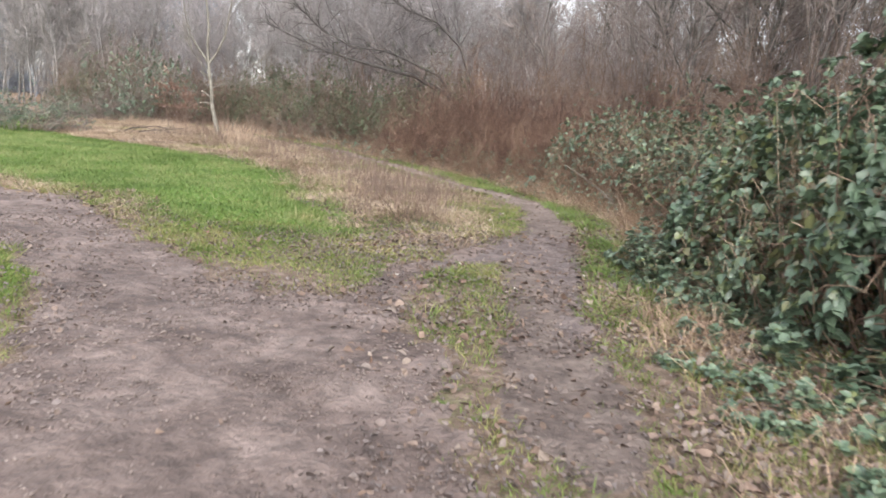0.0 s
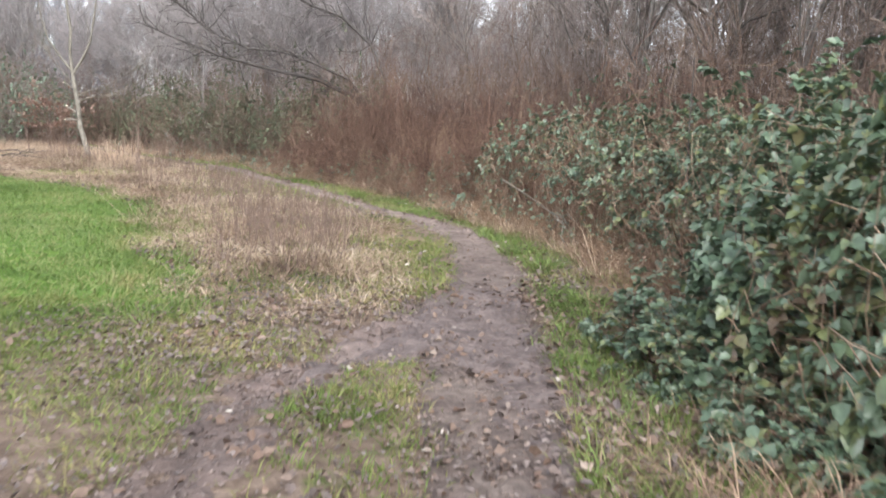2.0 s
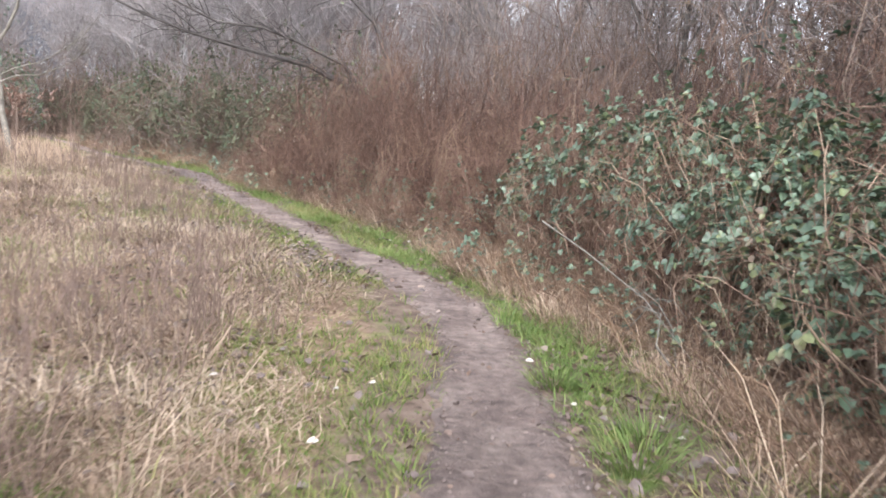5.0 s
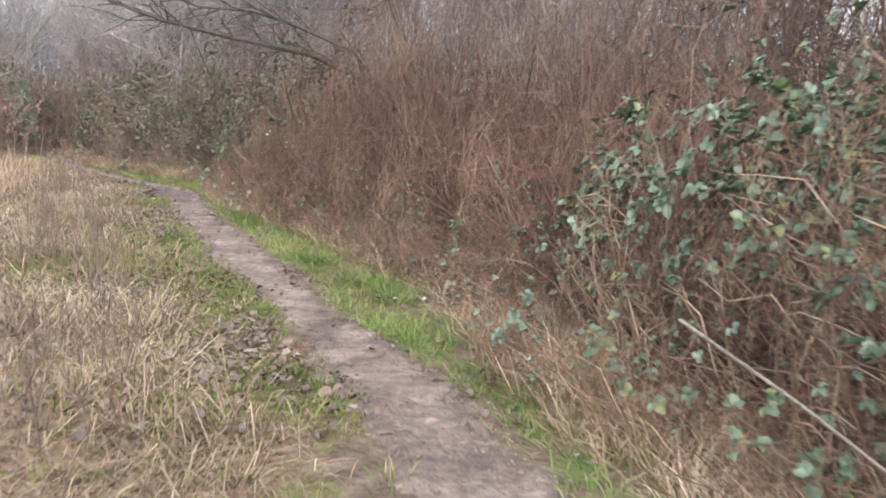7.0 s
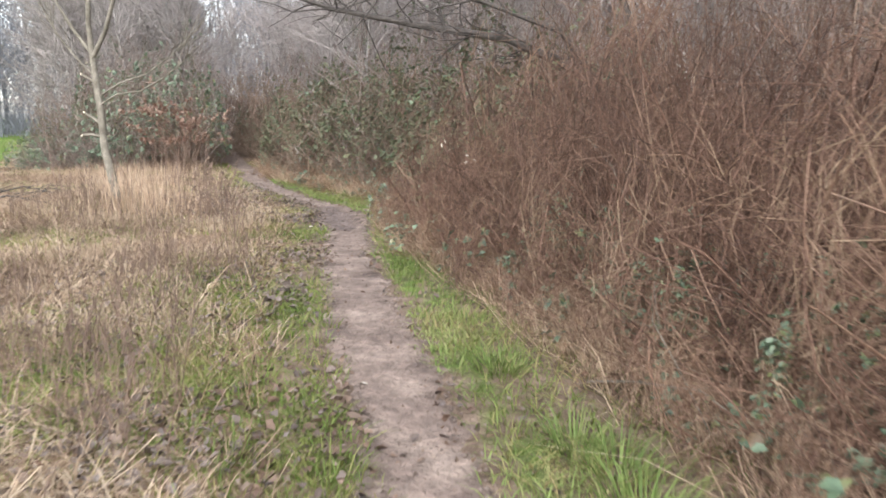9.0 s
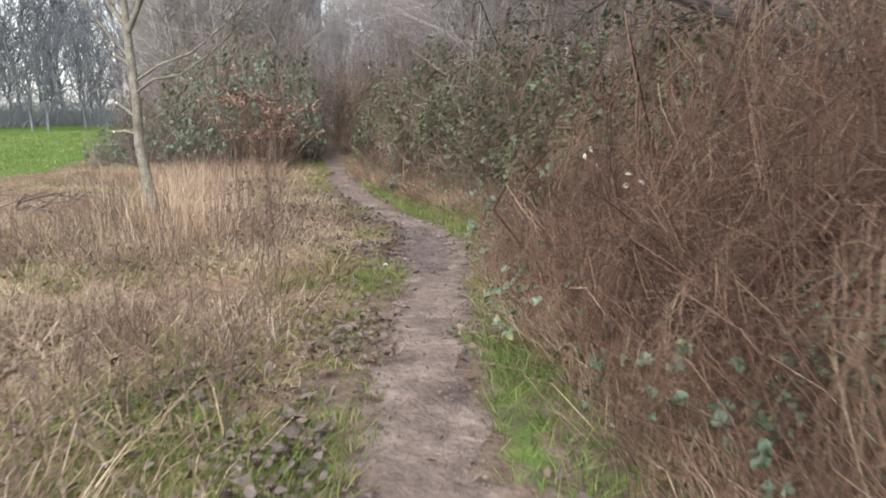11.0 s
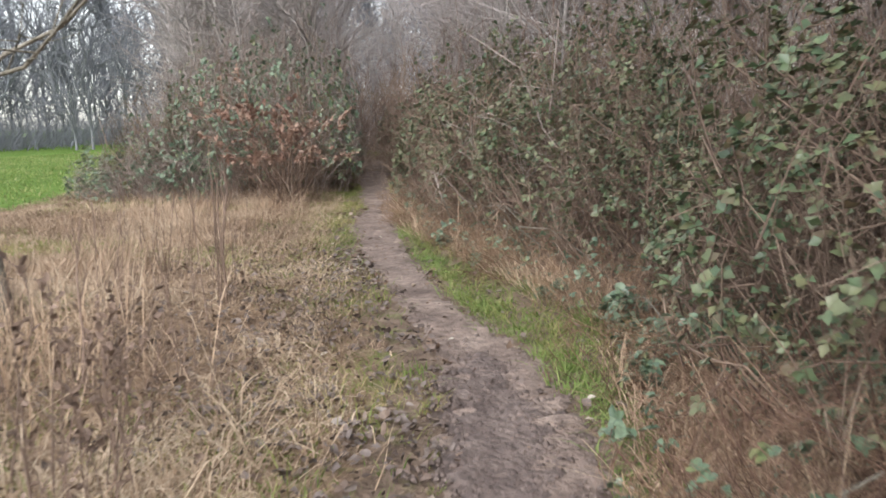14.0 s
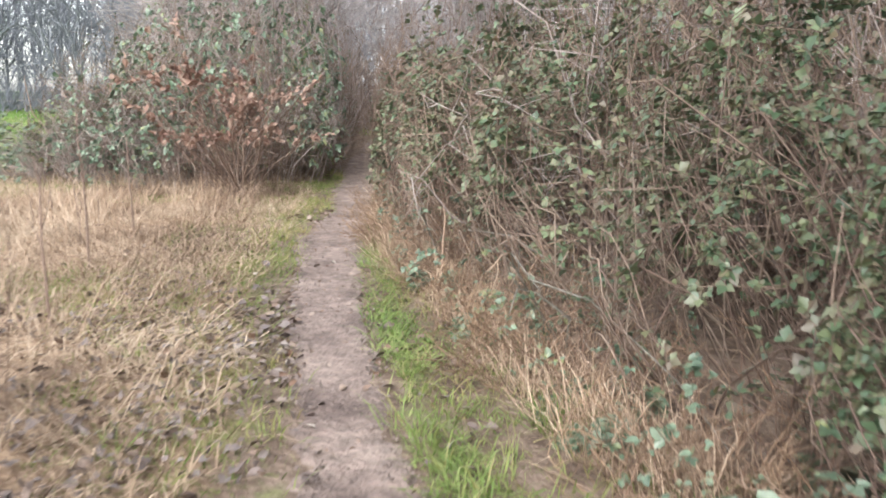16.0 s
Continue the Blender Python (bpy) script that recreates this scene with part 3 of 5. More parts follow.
# dense green bramble by the start
dense = [bramble("bramble_bush", "dense dark green bramble bush with arching canes", 2.0, 2.0, 1.95, 90, 7500, M_BRAMBLE, M_CANE, 0.085) for _ in range(2)]
plant(dense, hedge_rows(6.6, 8.6, 0.95, (1.05,), 0.84, 1.12, 0.15) + hedge_rows(5.6, 11.0, 1.15, (2.1,), 1.05, 1.42) + [(2.75, 7.4, 100, 0.6, 0.36), (2.65, 8.05, 300, 0.62, 0.44), (3.0, 7.0, 150, 0.68, 0.45), (2.45, 6.5, 20, 0.4, 0.26), (4.6, 7.2, 200, 1.2, 1.25), (4.8, 9.9, 250, 1.2, 1.3), (4.4, 5.0, 10, 1.1, 1.1), (4.4, 11.6, 30, 1.15, 1.25), (4.6, 13.2, 80, 1.0, 1.15)])
sprig = [bramble("bramble_bush", "low trailing bramble with glossy green leaves", 0.95, 0.95, 0.62, 34, 1300, M_BRAMBLE, M_CANE, 0.085, up=0.8) for _ in range(2)]
plant(sprig, hedge_rows(6.6, 7.8, 0.85, (0.28,), 0.9, 0.8, 0.15) + [(2.3, 4.5, 20, 0.8, 0.55), (1.9, 4.0, 40, 0.55, 0.38), (2.6, 4.0, 70, 0.95, 0.65), (2.2, 3.2, 200, 0.7, 0.45), (3.0, 3.6, 260, 1.0, 0.8), (1.7, 4.9, 10, 0.4, 0.3), (2.6, 2.6, 80, 0.8, 0.5), (2.85, 5.0, 310, 1.0, 0.75), (2.15, 5.5, 150, 0.6, 0.42), (3.3, 4.6, 100, 1.1, 1.0), (1.95, 4.6, 190, 0.5, 0.36), (2.5, 5.6, 250, 0.7, 0.5), (3.2, 5.6, 30, 0.9, 0.8), (2.15, 7.4, 30, 0.42, 0.42), (2.25, 8.0, 120, 0.45, 0.5), (2.25, 6.6, 210, 0.42, 0.36), (1.92, 7.6, 280, 0.3, 0.3), (2.15, 8.45, 330, 0.5, 0.5)])
plant_more = hedge_rows(26.2, 31.5, 1.0, (0.12,), 0.62, 0.55, 0.15) + [(-2.55, 27.1, 40, 0.9, 0.9), (-2.2, 26.6, 130, 0.9, 0.85), (-2.95, 27.6, 220, 0.85, 0.85), (-1.9, 26.1, 300, 0.8, 0.8)]
for x, y, turn, size, tall in plant_more:
    copy_thing(sprig[0], spot(x, y, turn, size, tall) @ Matrix.Diagonal((*sprig[0].scale, 1)).inverted())
# thinner, browner bramble along the bend
mixed = [bramble("bramble_bush", "half-bare bramble bush of brown canes and dull green leaves", 2.0, 2.0, 1.9, 130, 5400, M_BRAMBLE, M_CANE, 0.066, bare=0.55) for _ in range(2)]
plant(mixed, hedge_rows(9.2, 16.6, 0.9, (1.1,), 0.86, 1.05, 0.15) + hedge_rows(11.4, 16.6, 1.1, (2.1,), 1.05, 1.2) + [(2.0, 17.7, 60, 0.5, 0.6), (1.35, 19.1, 170, 0.42, 0.5), (0.55, 20.8, 280, 0.42, 0.55)])
low = [bramble("bramble_bush", "low bramble of bare brown canes and few leaves", 2.0, 2.0, 1.5, 75, 520, M_BRAMBLE, M_CANE, 0.085, bare=0.1, up=0.7, slim=0.95) for _ in range(2)]
plant(low, hedge_rows(9.4, 15.4, 0.95, (0.6,), 0.55, 0.6, 0.15) + hedge_rows(15.6, 25.2, 0.95, (0.35,), 0.6, 0.62, 0.15) + hedge_rows(25.9, 36, 0.9, (0.38,), 0.52, 0.5, 0.12))
tallmix = [bramble("bramble_bush", "tall tangled bramble hedge, faded green leaves on brown canes", 2.3, 2.3, 3.0, 140, 12000, M_BRAMBLE_DULL, M_BROWN, 0.052, bare=0.2, small=True, up=1.0) for _ in range(2)]
plant(tallmix, hedge_rows(25.7, 39.5, 1.3, (1.2,), 1.0, 1.2) + hedge_rows(25.8, 39.5, 1.4, (2.5,), 1.05, 1.5) + hedge_rows(40.5, 47, 2.4, (0.9,), 1.2, 1.2) + beside_path([(-12.3, 35.6, 20, 0.9, 1.05), (-13.5, 37.1, 80, 1.0, 1.55), (-14.7, 38.8, 140, 1.0, 1.65), (-16.1, 40.8, 200, 1.1, 1.65), (-13.5, 35.0, 260, 0.9, 1.15), (-14.9, 36.4, 320, 1.0, 1.5), (-16.4, 38.4, 40, 1.1, 1.55), (-15.2, 34.7, 100, 0.9, 0.75), (-18.0, 42.8, 160, 1.2, 1.3), (-16.6, 36.3, 220, 0.9, 0.95)], 1.3))
# red-stemmed thicket
red = [thicket("red_stemmed_shrub", "leafless tangled thicket of thin dull red stems", 0.72, 3.15, 80, 900, M_RED, "red-stemmed thicket", 0.6, 0.0056, curl=0.6) for _ in range(3)]
plant(red, hedge_rows(17.4, 23.0, 1.1, (0.95,), 0.95, 0.95, 0.15) + hedge_rows(17.4, 24.0, 1.1, (1.75, 2.8), 1.0, 1.0, 0.2) + hedge_rows(13.2, 17.2, 1.25, (2.4, 3.4), 1.0, 1.0) + hedge_rows(17.0, 25.0, 0.9, (0.4,), 0.62, 0.4, 0.15) + hedge_rows(14.5, 17, 0.9, (1.2,), 0.7, 0.6, 0.15))
M_SKIRT = material("dead_bracken", [(0.1, 0.06, 0.04), (0.175, 0.107, 0.07), (0.25, 0.165, 0.106), (0.36, 0.257, 0.167)], 0.8, 5, 0.3)
skirt = [thicket("dead_stem_clump", "knee-high tangle of brown dead stems at the hedge's foot", 0.36, 0.72, 46, 260, M_SKIRT, "dead stems along the hedge", 0.9, 0.004, "weeds", 0.55) for _ in range(2)]
plant(skirt, hedge_rows(8.6, 16.8, 0.75, (0.12,), 1.0, 0.9, 0.15) + hedge_rows(17.2, 25.2, 0.8, (0.22,), 0.9, 0.75, 0.15) + hedge_rows(26.2, 35, 0.75, (0.1,), 1.0, 0.8, 0.15))
brown = [thicket("brown_shrub", "leafless brown shrub of tangled twigs", 0.95, 3.3, 62, 330, M_BROWN, "brown thicket") for _ in range(2)]
plant(brown, hedge_rows(7.0, 15.5, 1.6, (3.5, 5.0), 1.2, 1.4) + hedge_rows(26.5, 38, 2.0, (3.6,), 1.2, 1.3) + hedge_rows(15.5, 25.5, 1.9, (4.3, 6.0), 1.15, 1.4) + beside_path([(-13.6, 39.4, 0, 1.1, 1.3), (-15.6, 38.0, 60, 1.1, 1.25), (-14.6, 36.8, 140, 1.0, 1.2), (-17.0, 39.6, 200, 1.1, 1.3), (-12.9, 37.6, 250, 0.9, 1.3)], 1.5))
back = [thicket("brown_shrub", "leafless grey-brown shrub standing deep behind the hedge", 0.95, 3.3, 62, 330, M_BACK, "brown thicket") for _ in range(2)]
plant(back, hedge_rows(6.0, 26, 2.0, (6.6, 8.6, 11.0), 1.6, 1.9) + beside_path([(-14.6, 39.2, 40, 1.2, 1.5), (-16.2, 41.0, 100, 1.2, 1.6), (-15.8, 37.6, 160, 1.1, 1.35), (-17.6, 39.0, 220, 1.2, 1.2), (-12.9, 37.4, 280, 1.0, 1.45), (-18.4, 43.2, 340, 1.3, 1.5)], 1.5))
# shrubs that close the tunnel's other side
left = [bramble("bramble_bush", "dark green bramble mound at the wood's edge", 2.2, 2.2, 2.2, 115, 4000, M_BRAMBLE, M_BACK, 0.065, group="bramble by the tunnel", bare=0.1) for _ in range(2)]
plant(left, beside_path([(-11.9, 35.2, 0, 1.0, 1.75), (-12.4, 34.2, 50, 0.95, 1.5), (-13.5, 33.8, 90, 0.95, 1.2), (-14.7, 33.6, 140, 0.9, 0.85), (-15.7, 33.8, 30, 0.7, 0.6), (-12.7, 36.2, 10, 1.15, 2.2), (-13.8, 35.6, 200, 1.15, 1.95), (-13.9, 38.0, 70, 1.15, 2.3), (-15.3, 40.2, 30, 1.2, 2.4), (-15.0, 36.6, 120, 1.15, 1.9), (-16.6, 42.3, 10, 1.2, 1.6),
             (-12.2, 23.3, 40, 1.0, 0.7), (-13.8, 23.6, 80, 1.1, 0.8), (-15.8, 23.2, 130, 1.2, 0.9), (-11.6, 24.4, 210, 0.8, 0.6)], 1.45))
arch = [thicket("brown_shrub", "bare twiggy shrub arching over the footpath", 1.1, 4.2, 60, 420, M_BROWN, "shrubs over the tunnel", 0.5, 0.010) for _ in range(1)]
plant(arch, beside_path([(-13.9, 38.3, 0, 1.0, 1.0), (-10.6, 38.9, 80, 1.0, 1.0), (-15.4, 40.8, 160, 1.0, 1.1), (-12.4, 41.5, 220, 1.0, 1.0), (-12.3, 36.6, 40, 0.9, 0.95), (-13.6, 45.5, 10, 1.3, 1.0), (-15.5, 47.5, 50, 1.3, 1.0), (-17.5, 48.5, 120, 1.3, 1.0), (-9.6, 36.6, 200, 0.8, 0.85), (-14.4, 36.6, 280, 0.9, 0.9), (-18.6, 45.5, 90, 1.1, 0.9), (-20.6, 47.0, 30, 1.2, 1.0), (-22.5, 55.0, 200, 1.6, 1.2), (-25.0, 55.5, 110, 1.6, 1.2), (-19.5, 55.5, 20, 1.6, 1.2), (-12.6, 34.9, 70, 0.8, 0.75), (-13.8, 34.6, 190, 0.85, 0.72), (-15.0, 35.2, 310, 0.9, 0.75), (-11.7, 34.4, 250, 0.6, 0.66), (-16.3, 36.8, 20, 0.9, 0.8)], 1.6))


def copper_shrub():
    ob = thing("copper_leaved_shrub", "young beech shrub still holding dry copper leaves", "shrub", (-10.7, 33.3, 0))
    n = 40
    base = rng.normal(0, 0.12, (n, 3)) * [1, 1, 0]
    st = stems(base, np.stack([rng.normal(0, 0.55, n), rng.normal(0, 0.55, n), np.ones(n)], 1), rng.uniform(1.2, 2.2, n), rng.normal(0, 0.2, (n, 3)), 6, 0.03)
    tw = sprout(st, 260, 0.3, 1, 0.7, 0.8, 4, 0.05, -0.25)
    for s in st[:6]:
        part("stem", [tubes(s[None], taper(1, 6, 0.015, 0.004), 5)], M_BROWN, ob)
    part("branchwork", [tubes(st[6:], taper(n - 6, 6, 0.012, 0.003)), tubes(tw, taper(260, 4, 0.005, 0.002))], M_BROWN, ob)["kind"] = "stuff"
    m = 5200
    p, d = along(tw, rng.integers(0, 260, m), rng.uniform(0.05, 1, m))
    keep = (ripple(p[:, 0], p[:, 2] * 2.0, 4, 31) > 0.0) & (p[:, 2] > 0.8)
    p, d = p[keep], d[keep]
    part("foliage", [leaves(p, d + rng.normal(0, 0.5, p.shape), rng.normal(0, 0.5, p.shape) + [0, 0, 1], rng.uniform(0.065, 0.11, len(p)), rng.uniform(0.04, 0.065, len(p)))], M_COPPER, ob)["kind"] = "stuff"


copper_shrub()

# ---- woodland ----
young = [bare_tree("young_tree", "slim bare young tree with fine grey twigs", 7.0, 0.05, 16, 180, 470, M_HAZEDBARK, M_HAZEDTWIG, "woodland edge trees", 0.1, 0.0065) for _ in range(4)]
rows = []
for _ in range(900):
    x, y = rng.uniform(-30, 9), rng.uniform(30, 58)
    if bush_x(y) - 0.8 < x < bush_x(y) + 2.2 and y < 46:
        continue
    if path_l(y) - 1.6 < x < path_r(y) + 1.6 and y < 54:
        continue
    if y - 22 < (-1.9 - x) * 0.92 + 2.0:
        continue
    if x > -2 and y < 33:
        continue
    if x < path_l(y) and y < 38.5:
        continue
    if any(math.hypot(x - r[0], y - r[1]) < 1.15 for r in rows):
        continue
    rows.append((x, y, rng.uniform(0, 360), rng.uniform(0.8, 1.3), rng.uniform(0.7, 1.08)))
rows = sorted(rows, key=lambda r: r[1] + rng.uniform(0, 9))[:150]
plant(young, rows + [(-21.5, 57.0, 10, 1.2, 1.0), (-23.3, 58.2, 70, 1.2, 1.0), (-25.0, 60.0, 130, 1.3, 1.05), (-26.8, 57.0, 190, 1.2, 1.0), (-20.0, 60.0, 250, 1.2, 1.0), (-18.6, 57.5, 310, 1.2, 1.0), (-24.4, 55.8, 30, 1.1, 0.9), (-22.4, 61.0, 90, 1.3, 1.1)])
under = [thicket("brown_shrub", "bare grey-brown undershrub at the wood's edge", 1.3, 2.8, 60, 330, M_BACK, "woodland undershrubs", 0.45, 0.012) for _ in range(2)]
rows = []
for x in np.arange(-9.5, 4.5, 1.7):
    for y0 in (31.5, 35.5, 40.0):
        y = y0 + rng.uniform(-0.8, 0.8)
        if path_l(y) - 2.0 < x < bush_x(y) + 2.6 or y - 22 < (-1.9 - x) * 0.95 + 2.5:
            continue
        rows.append((x + rng.uniform(-0.5, 0.5), y, rng.uniform(0, 360), rng.uniform(0.9, 1.3), rng.uniform(0.9, 1.4)))
plant(under, rows)
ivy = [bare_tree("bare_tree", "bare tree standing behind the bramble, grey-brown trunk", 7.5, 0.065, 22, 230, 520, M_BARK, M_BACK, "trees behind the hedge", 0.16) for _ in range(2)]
plant(ivy, [(4.9, 17.1, 0, 1.0, 1.0), (6.2, 14.0, 90, 0.9, 0.9), (7.4, 19.0, 160, 1.1, 1.05), (5.6, 21.6, 40, 1.0, 1.0), (8.2, 23.5, 300, 1.1, 1.1), (7.8, 10.8, 200, 0.9, 0.85), (9.5, 16.0, 70, 1.1, 1.0), (9.0, 13.0, 130, 1.0, 0.9), (10.5, 19.5, 20, 1.1, 1.0), (11.0, 24.5, 80, 1.0, 1.0), (6.6, 17.2, 300, 0.9, 0.85), (8.8, 8.0, 330, 0.9, 0.8), (7.2, 26.0, 190, 1.0, 1.0),  (3.6, 30.0, 10, 1.0, 1.0), (6.5, 28.0, 210, 1.0, 1.0)] + [(rng.uniform(10, 19), rng.uniform(6, 30), rng.uniform(0, 360), rng.uniform(0.9, 1.2), rng.uniform(0.9, 1.15)) for _ in range(30)] + [(rng.uniform(5.5, 11), rng.uniform(9, 31), rng.uniform(0, 360), rng.uniform(0.9, 1.2), rng.uniform(0.85, 1.1)) for _ in range(16)])

far = [bare_tree("distant_tree", "tall bare tree far across the field", 13.0, 0.12, 20, 110, 260, M_HAZEBARK, M_HAZETWIG, "far tree line", 0.06, 0.028, 0.55) for _ in range(3)]
rows = []
for a in np.linspace(18, 66, 100):
    d = rng.uniform(58, 115)
    t = radians(a)
    rows.append((-1 - d * math.sin(t), 22 + d * math.cos(t), rng.uniform(0, 360), rng.uniform(0.8, 1.15), rng.uniform(0.8, 1.2)))
plant(far, rows)
farshrub = [thicket("distant_shrub", "bare scrub under the far tree line", 3.6, 4.2, 50, 110, M_HAZETWIG, "far scrub", 0.9, 0.03, curl=0.5) for _ in range(1)]
plant(farshrub, [(-1 - d * math.sin(radians(a)), 22 + d * math.cos(radians(a)), a * 7, 1.0, 1.0) for a, d in zip(np.linspace(18, 66, 90), rng.uniform(62, 96, 90))])


# ---- single trees ----
def pale_tree():
    ob = thing("young_tree", "slender pale-barked bare tree with broken side stubs", "tree", (-7.12, 25.45, 0.02))
    trunk = np.array([[[0.15, -0.04, -0.05], [0.0, 0.0, 0.5], [-0.14, 0.05, 1.0], [-0.2, 0.12, 1.5], [-0.3, 0.18, 2.05], [-0.36, 0.22, 2.45]]])
    part("trunk", [tubes(trunk, np.array([[0.085, 0.068, 0.062, 0.058, 0.053, 0.047]]), 10)], M_PALEBARK, ob, smooth=True)
    f1 = np.array([[[-0.36, 0.22, 2.42], [-0.42, 0.26, 2.9], [-0.40, 0.3, 3.5], [-0.5, 0.3, 4.3], [-0.52, 0.4, 5.2], [-0.6, 0.4, 6.2]],
                   [[-0.34, 0.2, 2.35], [-0.08, 0.2, 2.75], [0.14, 0.15, 3.2], [0.28, 0.1, 3.9], [0.4, 0.1, 4.7], [0.42, 0.1, 5.4]],
                   [[-0.36, 0.22, 2.42], [-0.62, 0.2, 2.75], [-0.95, 0.25, 3.2], [-1.15, 0.3, 3.8], [-1.25, 0.3, 4.5], [-1.3, 0.3, 5.0]]])
    part("fork", [tubes(f1, np.array([[0.05, 0.042, 0.036, 0.028, 0.018, 0.008], [0.042, 0.035, 0.03, 0.022, 0.014, 0.007], [0.036, 0.03, 0.024, 0.018, 0.012, 0.006]]), 7)], M_PALEBARK, ob, smooth=True)
    low = np.array([[[-0.24, 0.14, 1.75], [0.1, 0.2, 1.95], [0.55, 0.3, 2.1], [1.0, 0.35, 2.4], [1.4, 0.4, 2.75], [1.7, 0.45, 3.1]],
                    [[-0.22, 0.13, 1.62], [0.2, 0.0, 1.78], [0.7, -0.1, 1.82], [1.15, -0.2, 2.0], [1.5, -0.25, 2.2], [1.8, -0.3, 2.45]],
                    [[-0.3, 0.18, 2.05], [-0.5, 0.1, 2.3], [-0.7, 0.05, 2.55], [-0.85, 0.0, 2.8], [-1.0, 0.0, 3.1], [-1.1, 0.0, 3.4]]])
    for limb in low:
        part("limb", [tubes(limb[None], taper(1, 6, 0.018, 0.005), 6)], M_PALEBARK, ob, smooth=True)
    stub = np.array([[[-0.29, 0.17, 1.98], [-0.45, 0.2, 2.04], [-0.58, 0.22, 2.1]], [[-0.16, 0.09, 1.3], [-0.34, 0.1, 1.42], [-0.48, 0.1, 1.5]], [[-0.14, 0.08, 1.12], [-0.35, 0.05, 1.16], [-0.5, 0.04, 1.15]]])
    for s in stub:
        st = part("stub", [tubes(s[None], np.array([[0.026, 0.022, 0.02]]), 7)], M_PALEBARK, ob)
        tip = np.stack([s[2], s[2] + (s[2] - s[1]) * 0.22])[None]
        part("cut_end", [tubes(tip, np.array([[0.0205, 0.012]]), 7)], M_CUT, st, "pale broken wood")
    src = np.concatenate([f1, low])
    sb = sprout(src, 70, 0.3, 1, 0.8, 0.5, 4, 0.05, 0.35)
    fn = sprout(sb, 130, 0.2, 1, 0.4, 0.6, 3, 0.06, 0.2)
    part("branchwork", [tubes(sb, taper(70, 4, 0.008, 0.003)), tubes(fn, taper(130, 3, 0.004, 0.002))], M_PALEBARK, ob)["kind"] = "stuff"


pale_tree()


def leaning_tree():
    ob = thing("leaning_tree", "dark wet limb leaning out of the red thicket", "tree", (1.6, 26.4, 0))
    main = np.array([[[0, 0, -0.1], [-0.7, 0.0, 1.3], [-1.6, 0.1, 2.1], [-2.6, 0.1, 2.55], [-4.0, 0.2, 2.8], [-5.4, 0.3, 3.1], [-6.6, 0.5, 3.5], [-7.6, 0.6, 3.9]],
                     [[-1.2, 0.1, 1.8], [-1.8, -0.2, 2.6], [-2.8, -0.3, 3.0], [-3.6, -0.3, 3.25], [-4.6, -0.3, 3.3], [-5.6, -0.4, 3.7], [-6.4, -0.5, 4.4], [-7.0, -0.6, 5.2]],
                     [[-0.7, 0.0, 1.3], [-0.8, 0.2, 2.6], [-1.2, 0.2, 3.6], [-2.0, 0.1, 4.3], [-3.0, 0.0, 4.6], [-4.0, 0.0, 5.2], [-4.6, 0.1, 6.0], [-5.0, 0.1, 6.8]]])
    rad = np.stack([np.interp(np.linspace(0, 1, 8), [0, 1], [0.10, 0.016]), np.interp(np.linspace(0, 1, 8), [0, 1], [0.045, 0.011]), np.interp(np.linspace(0, 1, 8), [0, 1], [0.06, 0.012])])
    part("trunk", [tubes(main[:1], rad[:1], 8)], M_DARKBARK, ob, smooth=True)
    for q, r in zip(main[1:], rad[1:]):
        part("limb", [tubes(q[None], r[None], 7)], M_DARKBARK, ob, smooth=True)
    sb = sprout(main, 120, 0.25, 1, 1.2, 0.55, 5, 0.07, 0.0)
    fn = sprout(sb, 420, 0.15, 1, 0.6, 0.7, 3, 0.08, 0.05)
    part("branchwork", [tubes(sb, taper(120, 5, 0.015, 0.005), 4), tubes(fn, taper(420, 3, 0.006, 0.003))], M_DARKBARK, ob)["kind"] = "stuff"


leaning_tree()


# ---- grass and litter ----
def scatter(n, x0, x1, y0, y1, density):
    """Random ground places kept by density(x, y) in 0..1."""
    x, y = rng.uniform(x0, x1, n), rng.uniform(y0, y1, n)
    ok = rng.uniform(0, 1, n) < density(x, y)
    x, y = x[ok], y[ok]
    return np.stack([x, y, height(x, y) - 0.03 * np.clip(wear(x, y) * 6, 0, 1)], 1)


def scatter_by(edge, side, n, y0, y1, u0, u1, density):
    """Random ground places at u metres to one side of an edge, kept by density(x, y, u)."""
    y, u = rng.uniform(y0, y1, n), rng.uniform(u0, u1, n)
    x = edge(y) + side * u
    ok = rng.uniform(0, 1, n) < density(x, y, u)
    x, y = x[ok], y[ok]
    return np.stack([x, y, height(x, y) - 0.03 * np.clip(wear(x, y) * 6, 0, 1)], 1)


def turf(name, label, at, tall, wide, lean, mat, droop=0.2, fine=True):
    n = len(at)
    h = tall * rng.uniform(0.4, 1.3, n)
    w = wide * rng.uniform(0.7, 1.3, n)
    comb = np.stack([ripple(at[:, 0], at[:, 1], 1.3, 51), ripple(at[:, 0], at[:, 1], 1.3, 52), 0 * h], 1)
    ln = (rng.normal(0, 0.95, (n, 3)) * [1, 1, 0] + comb * 0.45) * lean
    drop = np.clip(rng.normal(droop, 0.12, n), 0, 0.92)
    if fine:
        pieces = blade_pieces(at - [0, 0, 0.01], h, w, ln, drop)
    else:
        ang = rng.uniform(0, 2 * np.pi, n)
        s = np.stack([np.cos(ang), np.sin(ang), 0 * ang], 1) * w[:, None] * 0.6
        tip = at + ln * h[:, None] + np.array([0, 0, 1.0]) * (h * (1 - drop))[:, None]
        pieces = [(np.stack([at - s, at + s, tip], 1), np.arange(n * 3).reshape(-1, 3))]
    return tagged(part(name, pieces, mat), label, "grass", kind="stuff")


def off_wear(x, y):
    return np.clip(-wear(x, y) * 9, 0, 1)


